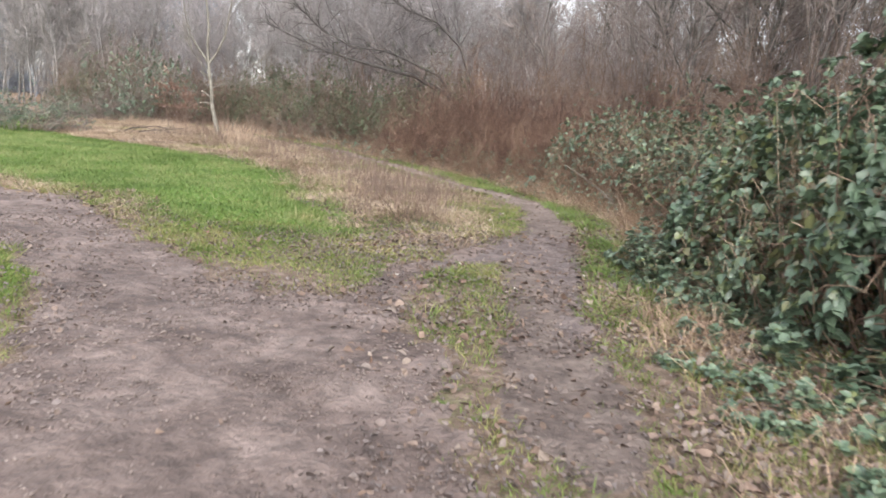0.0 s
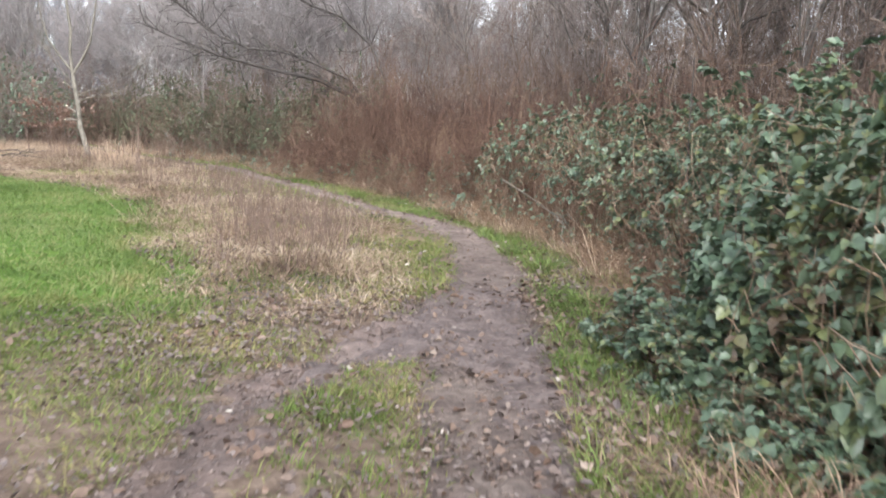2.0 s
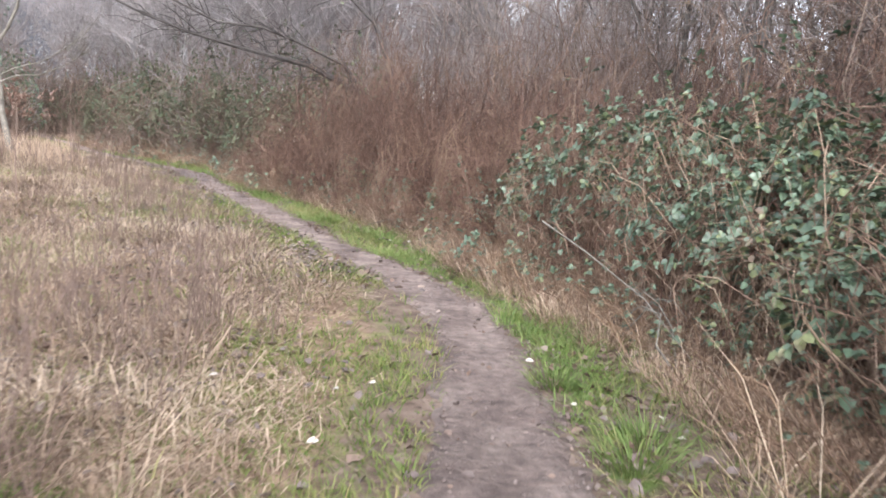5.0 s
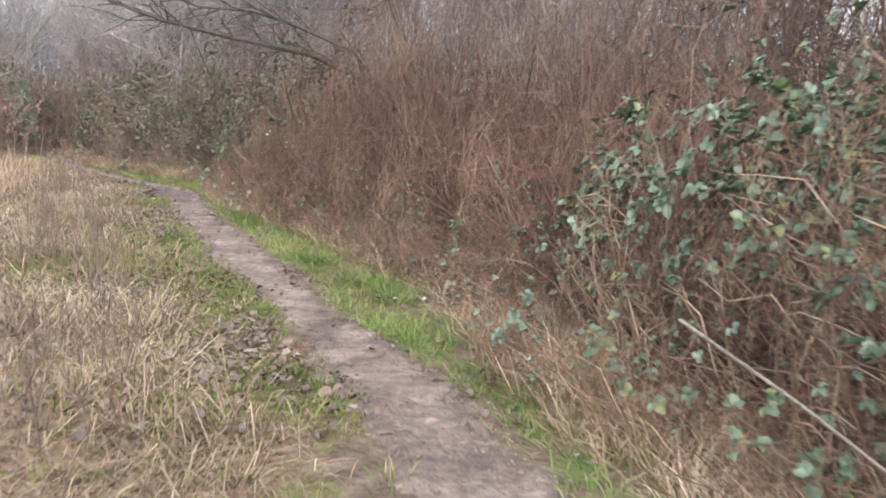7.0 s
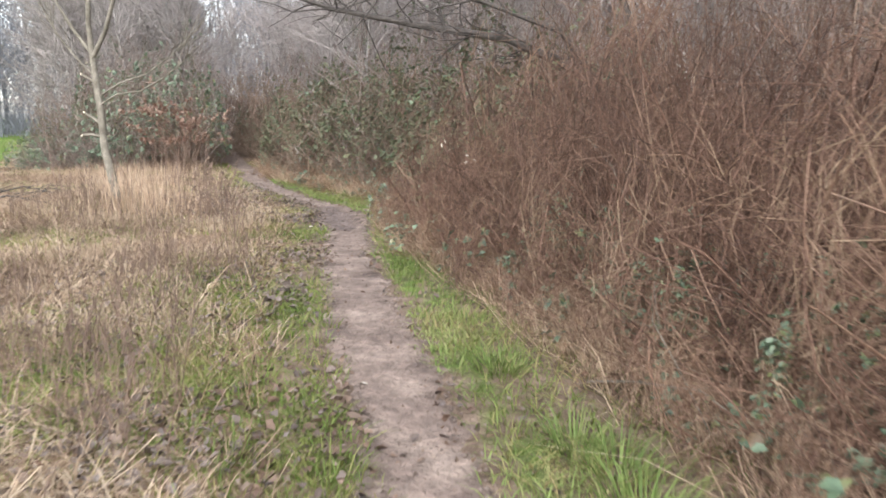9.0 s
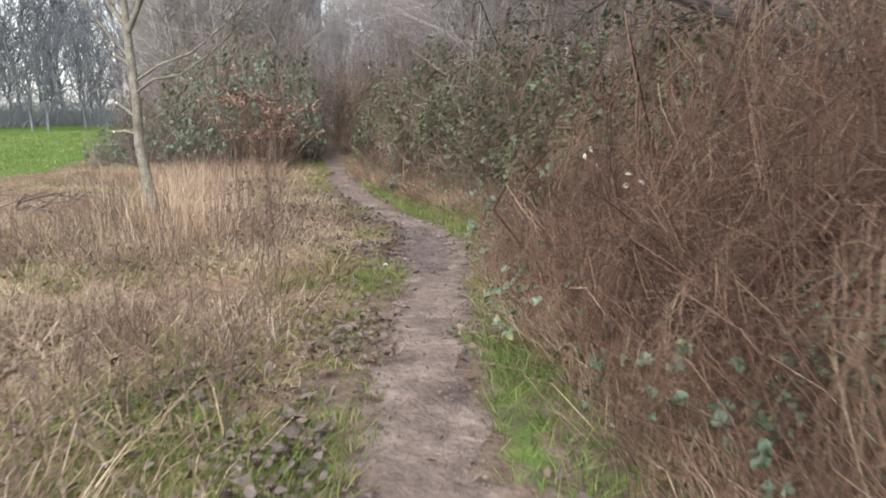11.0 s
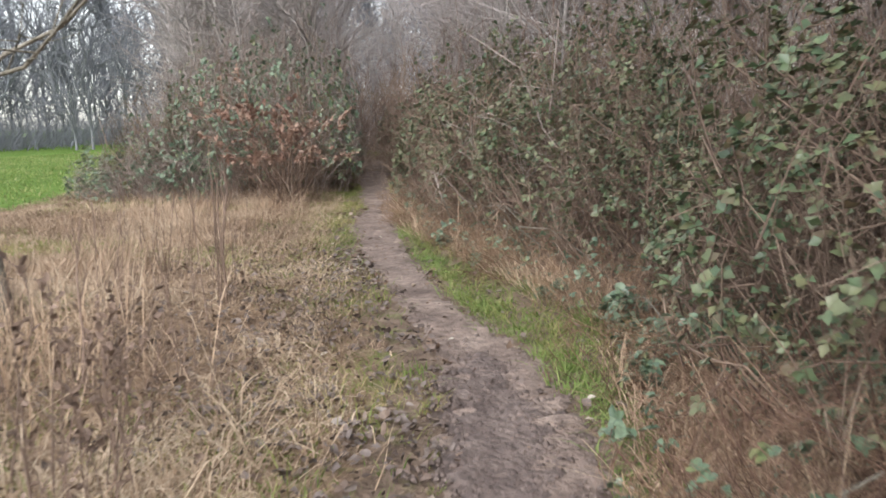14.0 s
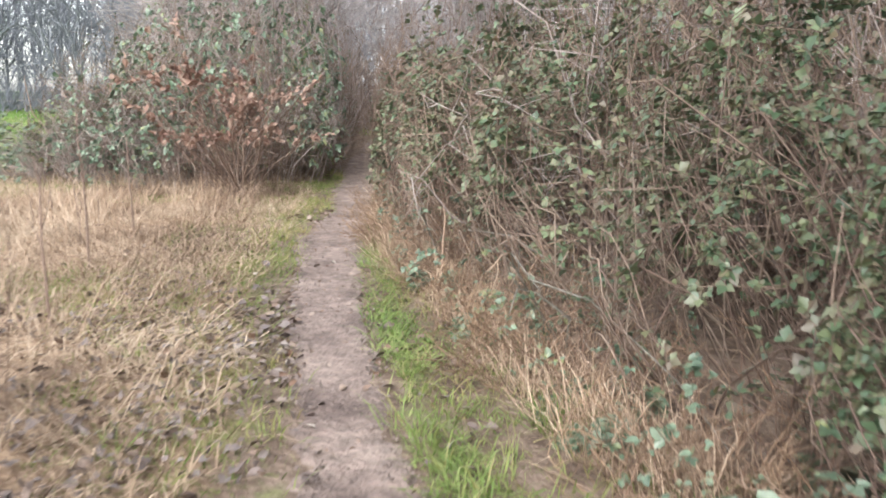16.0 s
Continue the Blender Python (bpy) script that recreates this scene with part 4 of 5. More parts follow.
turf("meadow_grass", "short bright green meadow grass", scatter(260000, -13, -0.6, 8.2, 26, lambda x, y: np.clip(is_green(x, y) * 0.9 + 0.45, 0, 1) * off_wear(x, y) * np.clip(0.75 + 0.5 * ripple(x, y, 2.2, 20), 0.2, 1)), 0.075, 0.012, 0.7, M_GREEN, 0.25, False)
turf("meadow_grass", "short bright green grass beside the track", scatter(26000, -8, -2.4, 3.2, 8.4, lambda x, y: np.clip(is_green(x, y) * 2 + 0.2, 0, 1) * off_wear(x, y)), 0.08, 0.008, 0.6, M_GREEN, 0.2, False)
turf("field_grass", "green grass of the far field", scatter(60000, -42, -11, 24, 60, lambda x, y: np.clip(is_green(x, y) * 0.5, 0, 1)), 0.11, 0.03, 0.5, M_GREEN, 0.2, False)

turf("verge_grass", "bright grass where the tunnel opens again", scatter(16000, -25, -17.5, 47, 54, lambda x, y: np.clip(1.2 - np.hypot(x + 21, y - 51.5) * 0.4, 0, 1)), 0.14, 0.02, 0.7, M_VERGE, 0.3)


def verge_right(x, y, u):
    width = np.clip(bush_x(y) - path_r(y), 0.3, 1.0) * np.interp(y, [24.5, 26, 28.3, 29.2], [0.75, 0.7, 0.62, 0.5])
    lush = np.interp(y, [2, 6, 8, 12.5, 13.5, 15.5, 16.3, 19.2, 20.5, 24.5, 25.6, 40], [0.12, 0.12, 0.6, 0.75, 0.3, 0.35, 0.9, 0.9, 0.4, 0.55, 1, 0.8])
    return np.clip((u + 0.08) * 4, 0, 1) * np.clip((width - u) * 3, 0, 1) * lush * np.clip(0.38 + 1.1 * ripple(x, y, 3, 21), 0.05, 1)


turf("verge_grass", "lush green grass along the footpath's edge", scatter_by(path_r, 1, 120000, 1.5, 38, -0.08, 1.25, verge_right), 0.10, 0.008, 0.9, M_GREEN, 0.4)
turf("verge_grass", "yellowing tufts between the footpath and the brambles", scatter_by(path_r, 1, 60000, 1.5, 38, 0.05, 1.4, lambda x, y, u: np.clip(u * 4, 0, 1) * np.clip((bush_x(y) + 0.35 - x) * 3, 0, 1) * np.clip(0.55 + 0.6 * ripple(x, y, 3.4, 29), 0.1, 1) * np.interp(y, [7, 10], [0.25, 0.9])), 0.15, 0.007, 0.9, M_VERGE, 0.45)


def verge_left(x, y, u):
    return np.clip((u + 0.1) * 3, 0, 1) * np.clip((1.5 - u) * 1.1, 0, 1) * np.clip(np.interp(y, [14, 15.5, 20.5, 22], [0.32, 0.6, 0.6, 0.32]) + 0.9 * ripple(x, y, 3.2, 22), 0.06, 1) * np.interp(y, [23.5, 25, 28, 29.5], [1, 0.45, 0.45, 1])


turf("verge_grass", "short mixed green and straw grass by the footpath", scatter_by(path_l, -1, 130000, 9.5, 38, -0.1, 1.5, verge_left), 0.085, 0.007, 0.9, M_VERGE, 0.35)
turf("worn_grass", "sparse worn grass among leaf litter at the fork", scatter(260000, -6, 1.8, 1.0, 13, lambda x, y: np.clip(0.4 + 0.9 * ripple(x, y, 2.8, 23) + 0.4 * ripple(x, y, 8, 115), 0.03, 1) * off_wear(x, y) * (is_green(x, y) < 0.4) * (x < path_r(y) + 0.12)), 0.06, 0.007, 0.8, M_VERGE, 0.3)


turf("worn_grass", "worn green grass along the muddy track", scatter(190000, -13, -1.5, 6.5, 17, lambda x, y: np.clip(0.6 + 0.7 * ripple(x, y, 2.8, 34), 0.1, 1) * off_wear(x, y) * (is_green(x, y) < 0.4) * (is_green(x, y) > -2.2)), 0.06, 0.009, 0.8, M_VERGE, 0.3, False)


def tuft_mask(x, y):
    return np.clip(inside([(0.15, 5.8), (0.7, 5.7), (0.85, 7.5), (0.25, 7.5)], x, y) * 6 + 0.5, 0, 1)


turf("grass_tuft", "isolated green grass tuft between the two paths", scatter(6500, -0.1, 1.1, 5.4, 7.9, lambda x, y: tuft_mask(x, y) * np.clip(0.45 + 0.8 * ripple(x, y, 6, 81), 0.1, 1)), 0.075, 0.007, 0.7, M_VERGE)


def mossy(y, u):
    """Where moss and leaf litter take over from straw."""
    return np.interp(y, [14.5, 16, 21, 22.5], [0, 1, 1, 0]) * np.clip(1.4 - u * 0.35, 0, 1)


def meadow(x, y, u):
    return np.clip((u - 0.25) * 1.6, 0, 1) * np.clip(-is_green(x, y) * 1.6 + 0.4, 0, 1) * np.clip((y - 8.6) * 0.8, 0, 1) * off_wear(x, y)


turf("dry_grass", "flattened straw-coloured dead grass", scatter_by(path_l, -1, 330000, 8.6, 37, 0.2, 8.5, lambda x, y, u: meadow(x, y, u) * (1 - 0.6 * mossy(y, u)) * np.clip(0.55 + 0.75 * ripple(x, y, 2.6, 24) + 0.4 * ripple(x, y, 7, 44), 0.06, 1)), 0.19, 0.007, 1.05, M_DRY, 0.70)
turf("dry_grass", "thin upright dead grass stems in the meadow", scatter_by(path_l, -1, 60000, 10.5, 37, 0.5, 8.5, lambda x, y, u: meadow(x, y, u) * np.clip(0.15 + 0.7 * ripple(x, y, 1.5, 30), 0.02, 1)), 0.22, 0.005, 0.7, M_FOOT, 0.3)
turf("meadow_tufts", "green tufts coming up through the straw", scatter_by(path_l, -1, 260000, 10, 36, 0.4, 7.0, lambda x, y, u: meadow(x, y, u) * np.clip(-0.1 + 1.0 * ripple(x, y, 1.9, 33), 0, 1) * np.interp(y, [13, 16], [0.45, 1])), 0.09, 0.007, 0.8, M_VERGE, 0.3)


def tall_zone(x, y, u):
    a = np.exp(-(((x + 8.7) / 1.2) ** 2 + ((y - 27.2) / 1.2) ** 2))
    b = np.exp(-(((x + 11.2) / 1.3) ** 2 + ((y - 31.9) / 1.8) ** 2))
    d = np.exp(-(((x + 9.9) / 0.9) ** 2 + ((y - 29.3) / 1.1) ** 2)) * 0.5
    a = np.maximum(a, d)
    return np.clip(np.maximum(a, b), 0, 1) * meadow(x, y, u) * np.clip(0.3 + 1.1 * ripple(x, y, 4.5, 25), 0.05, 1)


turf("tall_dry_grass", "standing pale dry grass round the young tree", scatter_by(path_l, -1, 75000, 19, 36, 1.2, 8.5, tall_zone), 0.46, 0.006, 0.6, M_TALL, 0.25)
turf("tall_dry_grass", "waist-high clump of pale dry grass before the young tree", scatter(5200, -7.6, -4.4, 23.2, 26.2, lambda x, y: np.exp(-(((x + 6.0) / 0.62) ** 2 + ((y - 24.75) / 0.55) ** 2)) * np.clip(0.6 + 0.6 * ripple(x, y, 6, 114), 0.1, 1)), 0.74, 0.006, 0.35, M_TALL, 0.15)
turf("hedge_foot_grass", "dry grass and dead stems at the hedge's foot", scatter_by(bush_x, 1, 120000, 3, 38, -0.45, 0.8, lambda x, y, u: np.clip(1.1 - np.abs(u - 0.1) * 2.2, 0, 1) * np.clip(0.45 + ripple(x, y, 2, 26), 0.05, 1)), 0.29, 0.006, 0.9, M_FOOT, 0.45)


def tufts(name, label, at, each, tall, wide, radius, mat, droop=0.25, lean=0.8):
    """Clumps of blades that fan out from their own centres."""
    n = len(at)
    size = np.repeat(rng.lognormal(0, 0.35, n), each)
    ang = rng.uniform(0, 2 * np.pi, n * each)
    r = radius * np.sqrt(rng.uniform(0, 1, n * each)) * size
    out = np.stack([np.cos(ang), np.sin(ang), 0 * ang], 1)
    base = np.repeat(at, each, 0) + out * r[:, None] - [0, 0, 0.012]
    bent = out * rng.uniform(0.1, 1.1, n * each)[:, None] + rng.normal(0, 0.35, (n * each, 3)) * [1, 1, 0]
    h = tall * size * rng.uniform(0.5, 1.25, n * each)
    drop = np.clip(rng.normal(droop, 0.15, n * each), 0, 0.92)
    return tagged(part(name, blade_pieces(base, h, wide * rng.uniform(0.7, 1.3, n * each), bent * lean, drop), mat), label, "grass", kind="stuff")


def near_edge(x, y):
    return np.clip(1 - np.abs(wear(x, y) + 0.05) * 5, 0, 1)


tufts("grass_tufts", "green grass tufts among fallen leaves at the fork", scatter(5200, -6, 1.3, 3.5, 12, lambda x, y: off_wear(x, y) * (is_green(x, y) < 0.5) * np.clip(0.35 + 0.8 * ripple(x, y, 2.1, 101), 0.03, 1)), 16, 0.065, 0.008, 0.05, M_VERGE)
tufts("grass_tufts", "bright tufts of the green field's ragged edge", scatter(2600, -7, -0.6, 8, 20, lambda x, y: np.clip(1 - np.abs(is_green(x, y)) * 1.2, 0, 1) * off_wear(x, y)), 16, 0.10, 0.009, 0.05, M_GREEN)
tufts("grass_tufts", "yellowing tufts and weeds before the bramble bush", scatter(1500, 1.1, 3.4, 2.0, 8.0, lambda x, y: np.clip((x - path_r(y)) * 4, 0, 1) * np.clip(0.35 + 0.7 * ripple(x, y, 2.6, 118), 0.03, 1)), 16, 0.10, 0.008, 0.06, M_VERGE, 0.35)
tufts("grass_tufts", "small worn tufts creeping into the track's edge", scatter(9000, -6, 1.6, 3, 11, lambda x, y: near_edge(x, y) * np.clip(0.2 + 0.6 * ripple(x, y, 4, 102), 0, 1)), 10, 0.05, 0.007, 0.04, M_VERGE)
tufts("grass_tufts", "grass tufts between the footpath and the brambles", scatter_by(path_r, 1, 2600, 5, 37, 0.03, 1.1, lambda x, y, u: np.clip((bush_x(y) + 0.1 - x) * 3, 0, 1) * np.clip(0.3 + 0.8 * ripple(x, y, 2.7, 103), 0.02, 1) * np.clip(np.where(y > 28.3, 1.2 - u * 2.6, 1.1 - u * 1.1), 0, 1)), 22, 0.09, 0.007, 0.055, M_GREEN)
tufts("grass_tufts", "yellow-green tufts along the footpath", scatter_by(path_l, -1, 3800, 9, 37, 0.0, 1.7, lambda x, y, u: np.clip(0.3 + 0.8 * ripple(x, y, 2.3, 104), 0.02, 1) * np.interp(u, [0.3, 1.7], [1, 0.2]) * np.interp(y, [23.5, 25, 28, 29.5], [1, 0.35, 0.35, 1])), 16, 0.09, 0.007, 0.05, M_VERGE)
tufts("grass_tufts", "mossy yellow-green tufts spread through the dead grass", scatter_by(path_l, -1, 7000, 11, 25, 0.6, 5.5, lambda x, y, u: meadow(x, y, u) * np.clip(np.interp(y, [14, 16, 21, 23], [-0.05, 0.25, 0.25, -0.05]) + 0.9 * ripple(x, y, 1.6, 107), 0, 1)), 16, 0.085, 0.007, 0.06, M_VERGE, 0.35)
tufts("dry_tufts", "long strands of dead grass swept flat", scatter_by(path_l, -1, 5200, 13, 30, 0.8, 6.0, lambda x, y, u: meadow(x, y, u) * np.clip(0.2 + 0.9 * ripple(x, y, 1.5, 108), 0, 1)), 10, 0.42, 0.006, 0.08, M_DRY, 0.82, 1.0)
tufts("dry_tufts", "matted clumps of straw-coloured dead grass", scatter_by(path_l, -1, 9000, 9.5, 37, 0.3, 6.5, lambda x, y, u: meadow(x, y, u) * np.clip(0.25 + 0.8 * ripple(x, y, 1.8, 105), 0.03, 1)), 16, 0.26, 0.007, 0.06, M_DRY, 0.66, 1.1)
tufts("dry_tufts", "tan dead grass clumps at the hedge's foot", scatter_by(bush_x, 1, 1700, 8, 37, -0.35, 0.35, lambda x, y, u: np.clip(0.4 + 0.8 * ripple(x, y, 2.2, 106), 0.03, 1)), 18, 0.24, 0.006, 0.06, M_DRY, 0.5, 0.9)

def litter(name, label, at, size, mat, lift=0.018):
    """Curled, torn dead leaves lying at all angles."""
    n = len(at)
    way = rng.normal(0, 1, (n, 3)) * [1, 1, 0.35]
    nor = np.array([0, 0, 1.0]) + rng.normal(0, 0.7, (n, 3))
    s = size * np.clip(rng.lognormal(-0.1, 0.3, n), 0.4, 1.45)
    v, f = leaves(at + [0, 0, lift], way, nor, s, s * rng.uniform(0.35, 0.85, n))
    v = v + rng.normal(0, 1, v.shape) * np.repeat(s, 6)[:, None] * [0.1, 0.1, 0.07]
    return tagged(part(name, [(v, f)], mat), label, "leaves", kind="stuff")


litter("leaf_litter", "brown and grey fallen leaves on the ground", scatter(130000, -9, 3.6, 8.2, 37, lambda x, y: np.clip(np.interp(y, [8.5, 10, 13, 16], [0.1, 0.22, 0.2, 0.12]) + 0.7 * ripple(x, y, 1.7, 27), 0.04, 1) * np.where(x > path_r(y), 0.25, 1) * np.where(wear(x, y) > 0.06, 0.05, 1) * (is_green(x, y) < 0.2) * (x < bush_x(y) + 0.3)), 0.052, M_LITTER, 0.03)
litter("leaf_litter", "thick drift of fallen leaves at the fork", scatter(15000, -4.5, 2.4, 1, 11, lambda x, y: (is_green(x, y) < -0.3) * np.clip(0.12 + 0.7 * ripple(x, y, 2.2, 28), 0, 1) * np.where(track_depth(x, y) > 0.1, 0.06, 1)), 0.048, M_LITTER, 0.03)
litter("leaf_litter", "dead leaves lying under the hedge", scatter(16000, -12, 5, 2, 38, lambda x, y: np.clip((x - bush_x(y) + 0.3) * 3, 0, 1) * np.clip((bush_x(y) + 1.6 - x) * 2, 0, 1)), 0.07, M_LITTER)


def drift(x, y):
    a = np.exp(-(((x + 4.9) / 0.5) ** 2 + ((y - 26.6) / 0.9) ** 2))
    b = np.exp(-(((x + 6.3) / 1.2) ** 2 + ((y - 26.3) / 1.0) ** 2)) * 0.8
    c = np.exp(-(((x - 0.2) / 0.9) ** 2 + ((y - 11.6) / 0.9) ** 2)) * 0.6
    d = np.exp(-(((x - 2.4) / 0.3) ** 2 + ((y - 11.0) / 1.2) ** 2)) * 0.8
    e = np.exp(-(((x + 1.3) / 0.5) ** 2 + ((y - 18.8) / 0.8) ** 2)) * 0.8
    f = np.exp(-(((x + 2.5) / 0.9) ** 2 + ((y - 20.3) / 0.8) ** 2)) * 0.7
    return np.maximum(np.maximum(np.maximum(a, b), np.maximum(c, d)), np.maximum(e, f)) * np.clip(0.35 + 0.5 * ripple(x, y, 6, 36), 0.05, 1) * (wear(x, y) < 0.03)


litter("leaf_litter", "drifts of grey-brown fallen leaves beside the footpath", scatter(34000, -8.5, 3, 9, 29, drift), 0.05, M_OLDLEAF, 0.035)

litter("leaf_litter", "grey-brown dead leaves beside the muddy footpath", scatter_by(path_l, -1, 12000, 24.3, 29.5, -0.05, 2.8, lambda x, y, u: np.clip(1.1 - np.abs(u - 0.6) * 0.8, 0, 1) * np.clip(0.26 + 0.35 * ripple(x, y, 3.1, 71) + 0.25 * ripple(x, y, 9, 75), 0.05, 1)), 0.054, M_OLDLEAF, 0.04)
litter("leaf_litter", "brown leaves scattered before the bramble bush", scatter(5200, 0.9, 3.4, 1.5, 8.5, lambda x, y: np.clip((x - path_r(y)) * 4, 0, 1) * np.clip(0.4 + 0.7 * ripple(x, y, 2.4, 109), 0.05, 1)), 0.05, M_LITTER, 0.035)
litter("leaf_litter", "leaves trodden among the grass between the two paths", scatter(2600, -0.6, 1.2, 4.3, 8.6, lambda x, y: np.clip(0.25 + 0.6 * ripple(x, y, 3.3, 110), 0.04, 1)), 0.05, M_LITTER, 0.035)
litter("leaf_litter", "sodden leaves lying between moss and straw", scatter_by(path_l, -1, 16000, 14.5, 22.5, 0.15, 4.0, lambda x, y, u: mossy(y, u) * np.clip(0.3 + 0.7 * ripple(x, y, 2.9, 112), 0.04, 1)), 0.055, M_OLDLEAF, 0.035)
tufts("moss_tufts", "low yellow-green moss and grass beside the footpath", scatter_by(path_l, -1, 7000, 14.5, 22.5, 0.05, 3.6, lambda x, y, u: mossy(y, u) * np.clip(0.25 + 0.9 * ripple(x, y, 2.4, 113), 0.02, 1)), 14, 0.06, 0.008, 0.07, M_VERGE, 0.4)
litter("leaf_litter", "small bits of dead leaf strewn over mud and grass at the fork", scatter(70000, -5.5, 2.0, 2.0, 10.5, lambda x, y: (is_green(x, y) < 0.1) * np.clip(0.3 + 0.45 * ripple(x, y, 1.9, 116) + 0.3 * ripple(x, y, 6, 117), 0.05, 1) * np.where(track_depth(x, y) > 0.5, 0.12, 0.8)), 0.03, M_OLDLEAF, 0.03)
litter("leaf_litter", "dead leaves along the fork's bramble side", scatter_by(path_r, 1, 3400, 1.5, 13, 0.0, 1.2, lambda x, y, u: np.clip(0.5 + 0.8 * ripple(x, y, 3.1, 72), 0.08, 1)), 0.052, M_LITTER, 0.03)
turf("hedge_foot_grass", "bleached dead stalks between the fork and the brambles", scatter_by(path_r, 1, 3600, 1.5, 9, 0.05, 1.1, lambda x, y, u: np.clip(u * 3, 0, 1) * np.clip(0.5 + 0.8 * ripple(x, y, 2.6, 73), 0.05, 1)), 0.2, 0.006, 0.9, M_FOOT, 0.45)

turf("hedge_foot_grass", "tan dead grass standing along the tall bramble hedge", scatter_by(bush_x, 1, 26000, 16.5, 36, -0.35, 0.55, lambda x, y, u: np.clip(1.1 - np.abs(u - 0.05) * 2.4, 0, 1) * np.clip(0.5 + 0.8 * ripple(x, y, 2.4, 77), 0.05, 1)), 0.36, 0.006, 0.7, M_TALL, 0.35)

# ---- weeds, stalks and fallen sticks ----
def weed(heads):
    ob = thing("dead_weed", "dark brown dead weed stalks with seed heads" if heads else "few thin brown dead weed stalks", "weed", group="dead weeds in the meadow")
    for _ in range(5):
        st = stems(rng.normal(0, 0.07, (1, 3)) * [1, 1, 0], np.array([[rng.normal(0, 0.14), rng.normal(0, 0.14), 1]]), rng.uniform(0.4, 0.8, 1), rng.normal(0, 0.05, (1, 3)), 5, 0.02)
        sd = sprout(st, 4, 0.4, 1, 0.16, 0.4, 3, 0.05, 0.4)
        pieces = [tubes(st, taper(1, 5, 0.0045, 0.002)), tubes(sd, taper(4, 3, 0.003, 0.0015))]
        if heads:
            p, d = along(np.concatenate([sd, st[:, 2:5]]), rng.integers(0, 5, 14), rng.uniform(0.2, 1, 14))
            pieces.append(leaves(p, d + rng.normal(0, 0.7, (14, 3)), rng.normal(0, 1, (14, 3)), rng.uniform(0.02, 0.045, 14), rng.uniform(0.012, 0.028, 14)))
        part("stalk", pieces, M_WEED, ob)
    return ob


plant([weed(True), weed(True)], [(-4.67, 23.92, 0, 1.2, 1.3), (-4.13, 23.82, 50, 1.0, 1.1), (-4.45, 24.1, 90, 1.0, 1.2), (-5.0, 24.6, 30, 0.9, 0.9), (-3.9, 23.4, 10, 0.8, 0.8)])
rows = [(-3.76, 19.75, 10, 1.0, 0.8), (-6.27, 26.78, 70, 0.6, 1.7), (-1.4, 14.9, 0, 1.0, 1.0)]
for _ in range(62):
    y = rng.uniform(12.3, 18.5)
    x = path_l(y) - rng.uniform(1.0, 3.0)
    rows.append((float(x), y, rng.uniform(0, 360), rng.uniform(0.7, 1.0), rng.uniform(0.5, 0.85)))
for _ in range(34):
    y = rng.uniform(10.2, 13.2)
    rows.append((rng.uniform(-1.3, 0.1), y, rng.uniform(0, 360), rng.uniform(0.7, 1.0), rng.uniform(0.65, 0.95)))
for _ in range(30):
    y = rng.uniform(17.5, 22.0)
    rows.append((float(path_l(y)) - rng.uniform(0.5, 1.8), y, rng.uniform(0, 360), rng.uniform(0.7, 1.0), rng.uniform(0.5, 0.8)))
for _ in range(34):
    y = rng.uniform(23.2, 25.4)
    rows.append((rng.uniform(-7.6, -4.4), y, rng.uniform(0, 360), rng.uniform(0.6, 0.9), rng.uniform(0.65, 1.05)))
for _ in range(10):
    y = rng.uniform(25.5, 31)
    rows.append((float(path_l(y)) - rng.uniform(1.2, 3.6), y, rng.uniform(0, 360), rng.uniform(0.6, 0.9), rng.uniform(0.8, 1.4)))
for _ in range(40):
    y = rng.uniform(17.5, 26)
    rows.append((float(path_l(y)) - rng.uniform(1.3, 4.5), y, rng.uniform(0, 360), rng.uniform(0.6, 0.9), rng.uniform(0.4, 0.75)))
plant([weed(False), weed(False)], rows)


def stick(pts, r, mat, label, name="fallen_stick"):
    p = np.array([pts], float)
    o = p[0, 0].copy()
    ob = thing(name, label, "stick", tuple(o))
    part("stem", [tubes(p - o, taper(1, p.shape[1], r, r * 0.35), 6)], mat, ob, smooth=True)
    for tw in sprout(p - o, 3, 0.4, 1, 0.25, 0.5, 3, 0.05, 0.1):
        part("side_twig", [tubes(tw[None], taper(1, 3, r * 0.4, r * 0.15))], mat, ob)
    return ob


stick([(2.2, 13.9, 0.75), (2.45, 13.5, 0.6), (2.75, 13.0, 0.38), (2.95, 12.6, 0.1)], 0.008, M_PALEBARK, "pale broken stick propped in the bramble")
stick([(0.75, 18.75, 0.02), (1.0, 18.45, 0.14), (1.3, 18.2, 0.2), (1.6, 17.95, 0.05)], 0.009, M_PALEBARK, "pale fallen stick at the hedge's foot")
stick([(-5.7, 30.3, 0.45), (-5.2, 29.9, 0.52), (-4.7, 29.6, 0.4), (-4.3, 29.3, 0.1)], 0.007, M_PALEBARK, "bleached cane arching out of the hedge")
stick([(-4.75, 29.2, 0.4), (-4.2, 28.6, 0.48), (-3.7, 28.2, 0.3), (-3.3, 27.9, 0.02)], 0.006, M_PALEBARK, "bleached cane hanging at the hedge's foot")
stick([(0.48, 21.97, 1.25), (0.75, 21.5, 1.0), (0.95, 21.0, 0.6), (1.05, 20.7, 0.0)], 0.014, M_PALEBARK, "grey broken stick in the red thicket")
stick([(-9.6, 25.6, 0.1), (-8.9, 25.2, 0.22), (-8.1, 25.0, 0.16), (-7.5, 24.8, 0.12)], 0.022, M_DARKBARK, "dark fallen branch lying in dry grass", "fallen_branch")
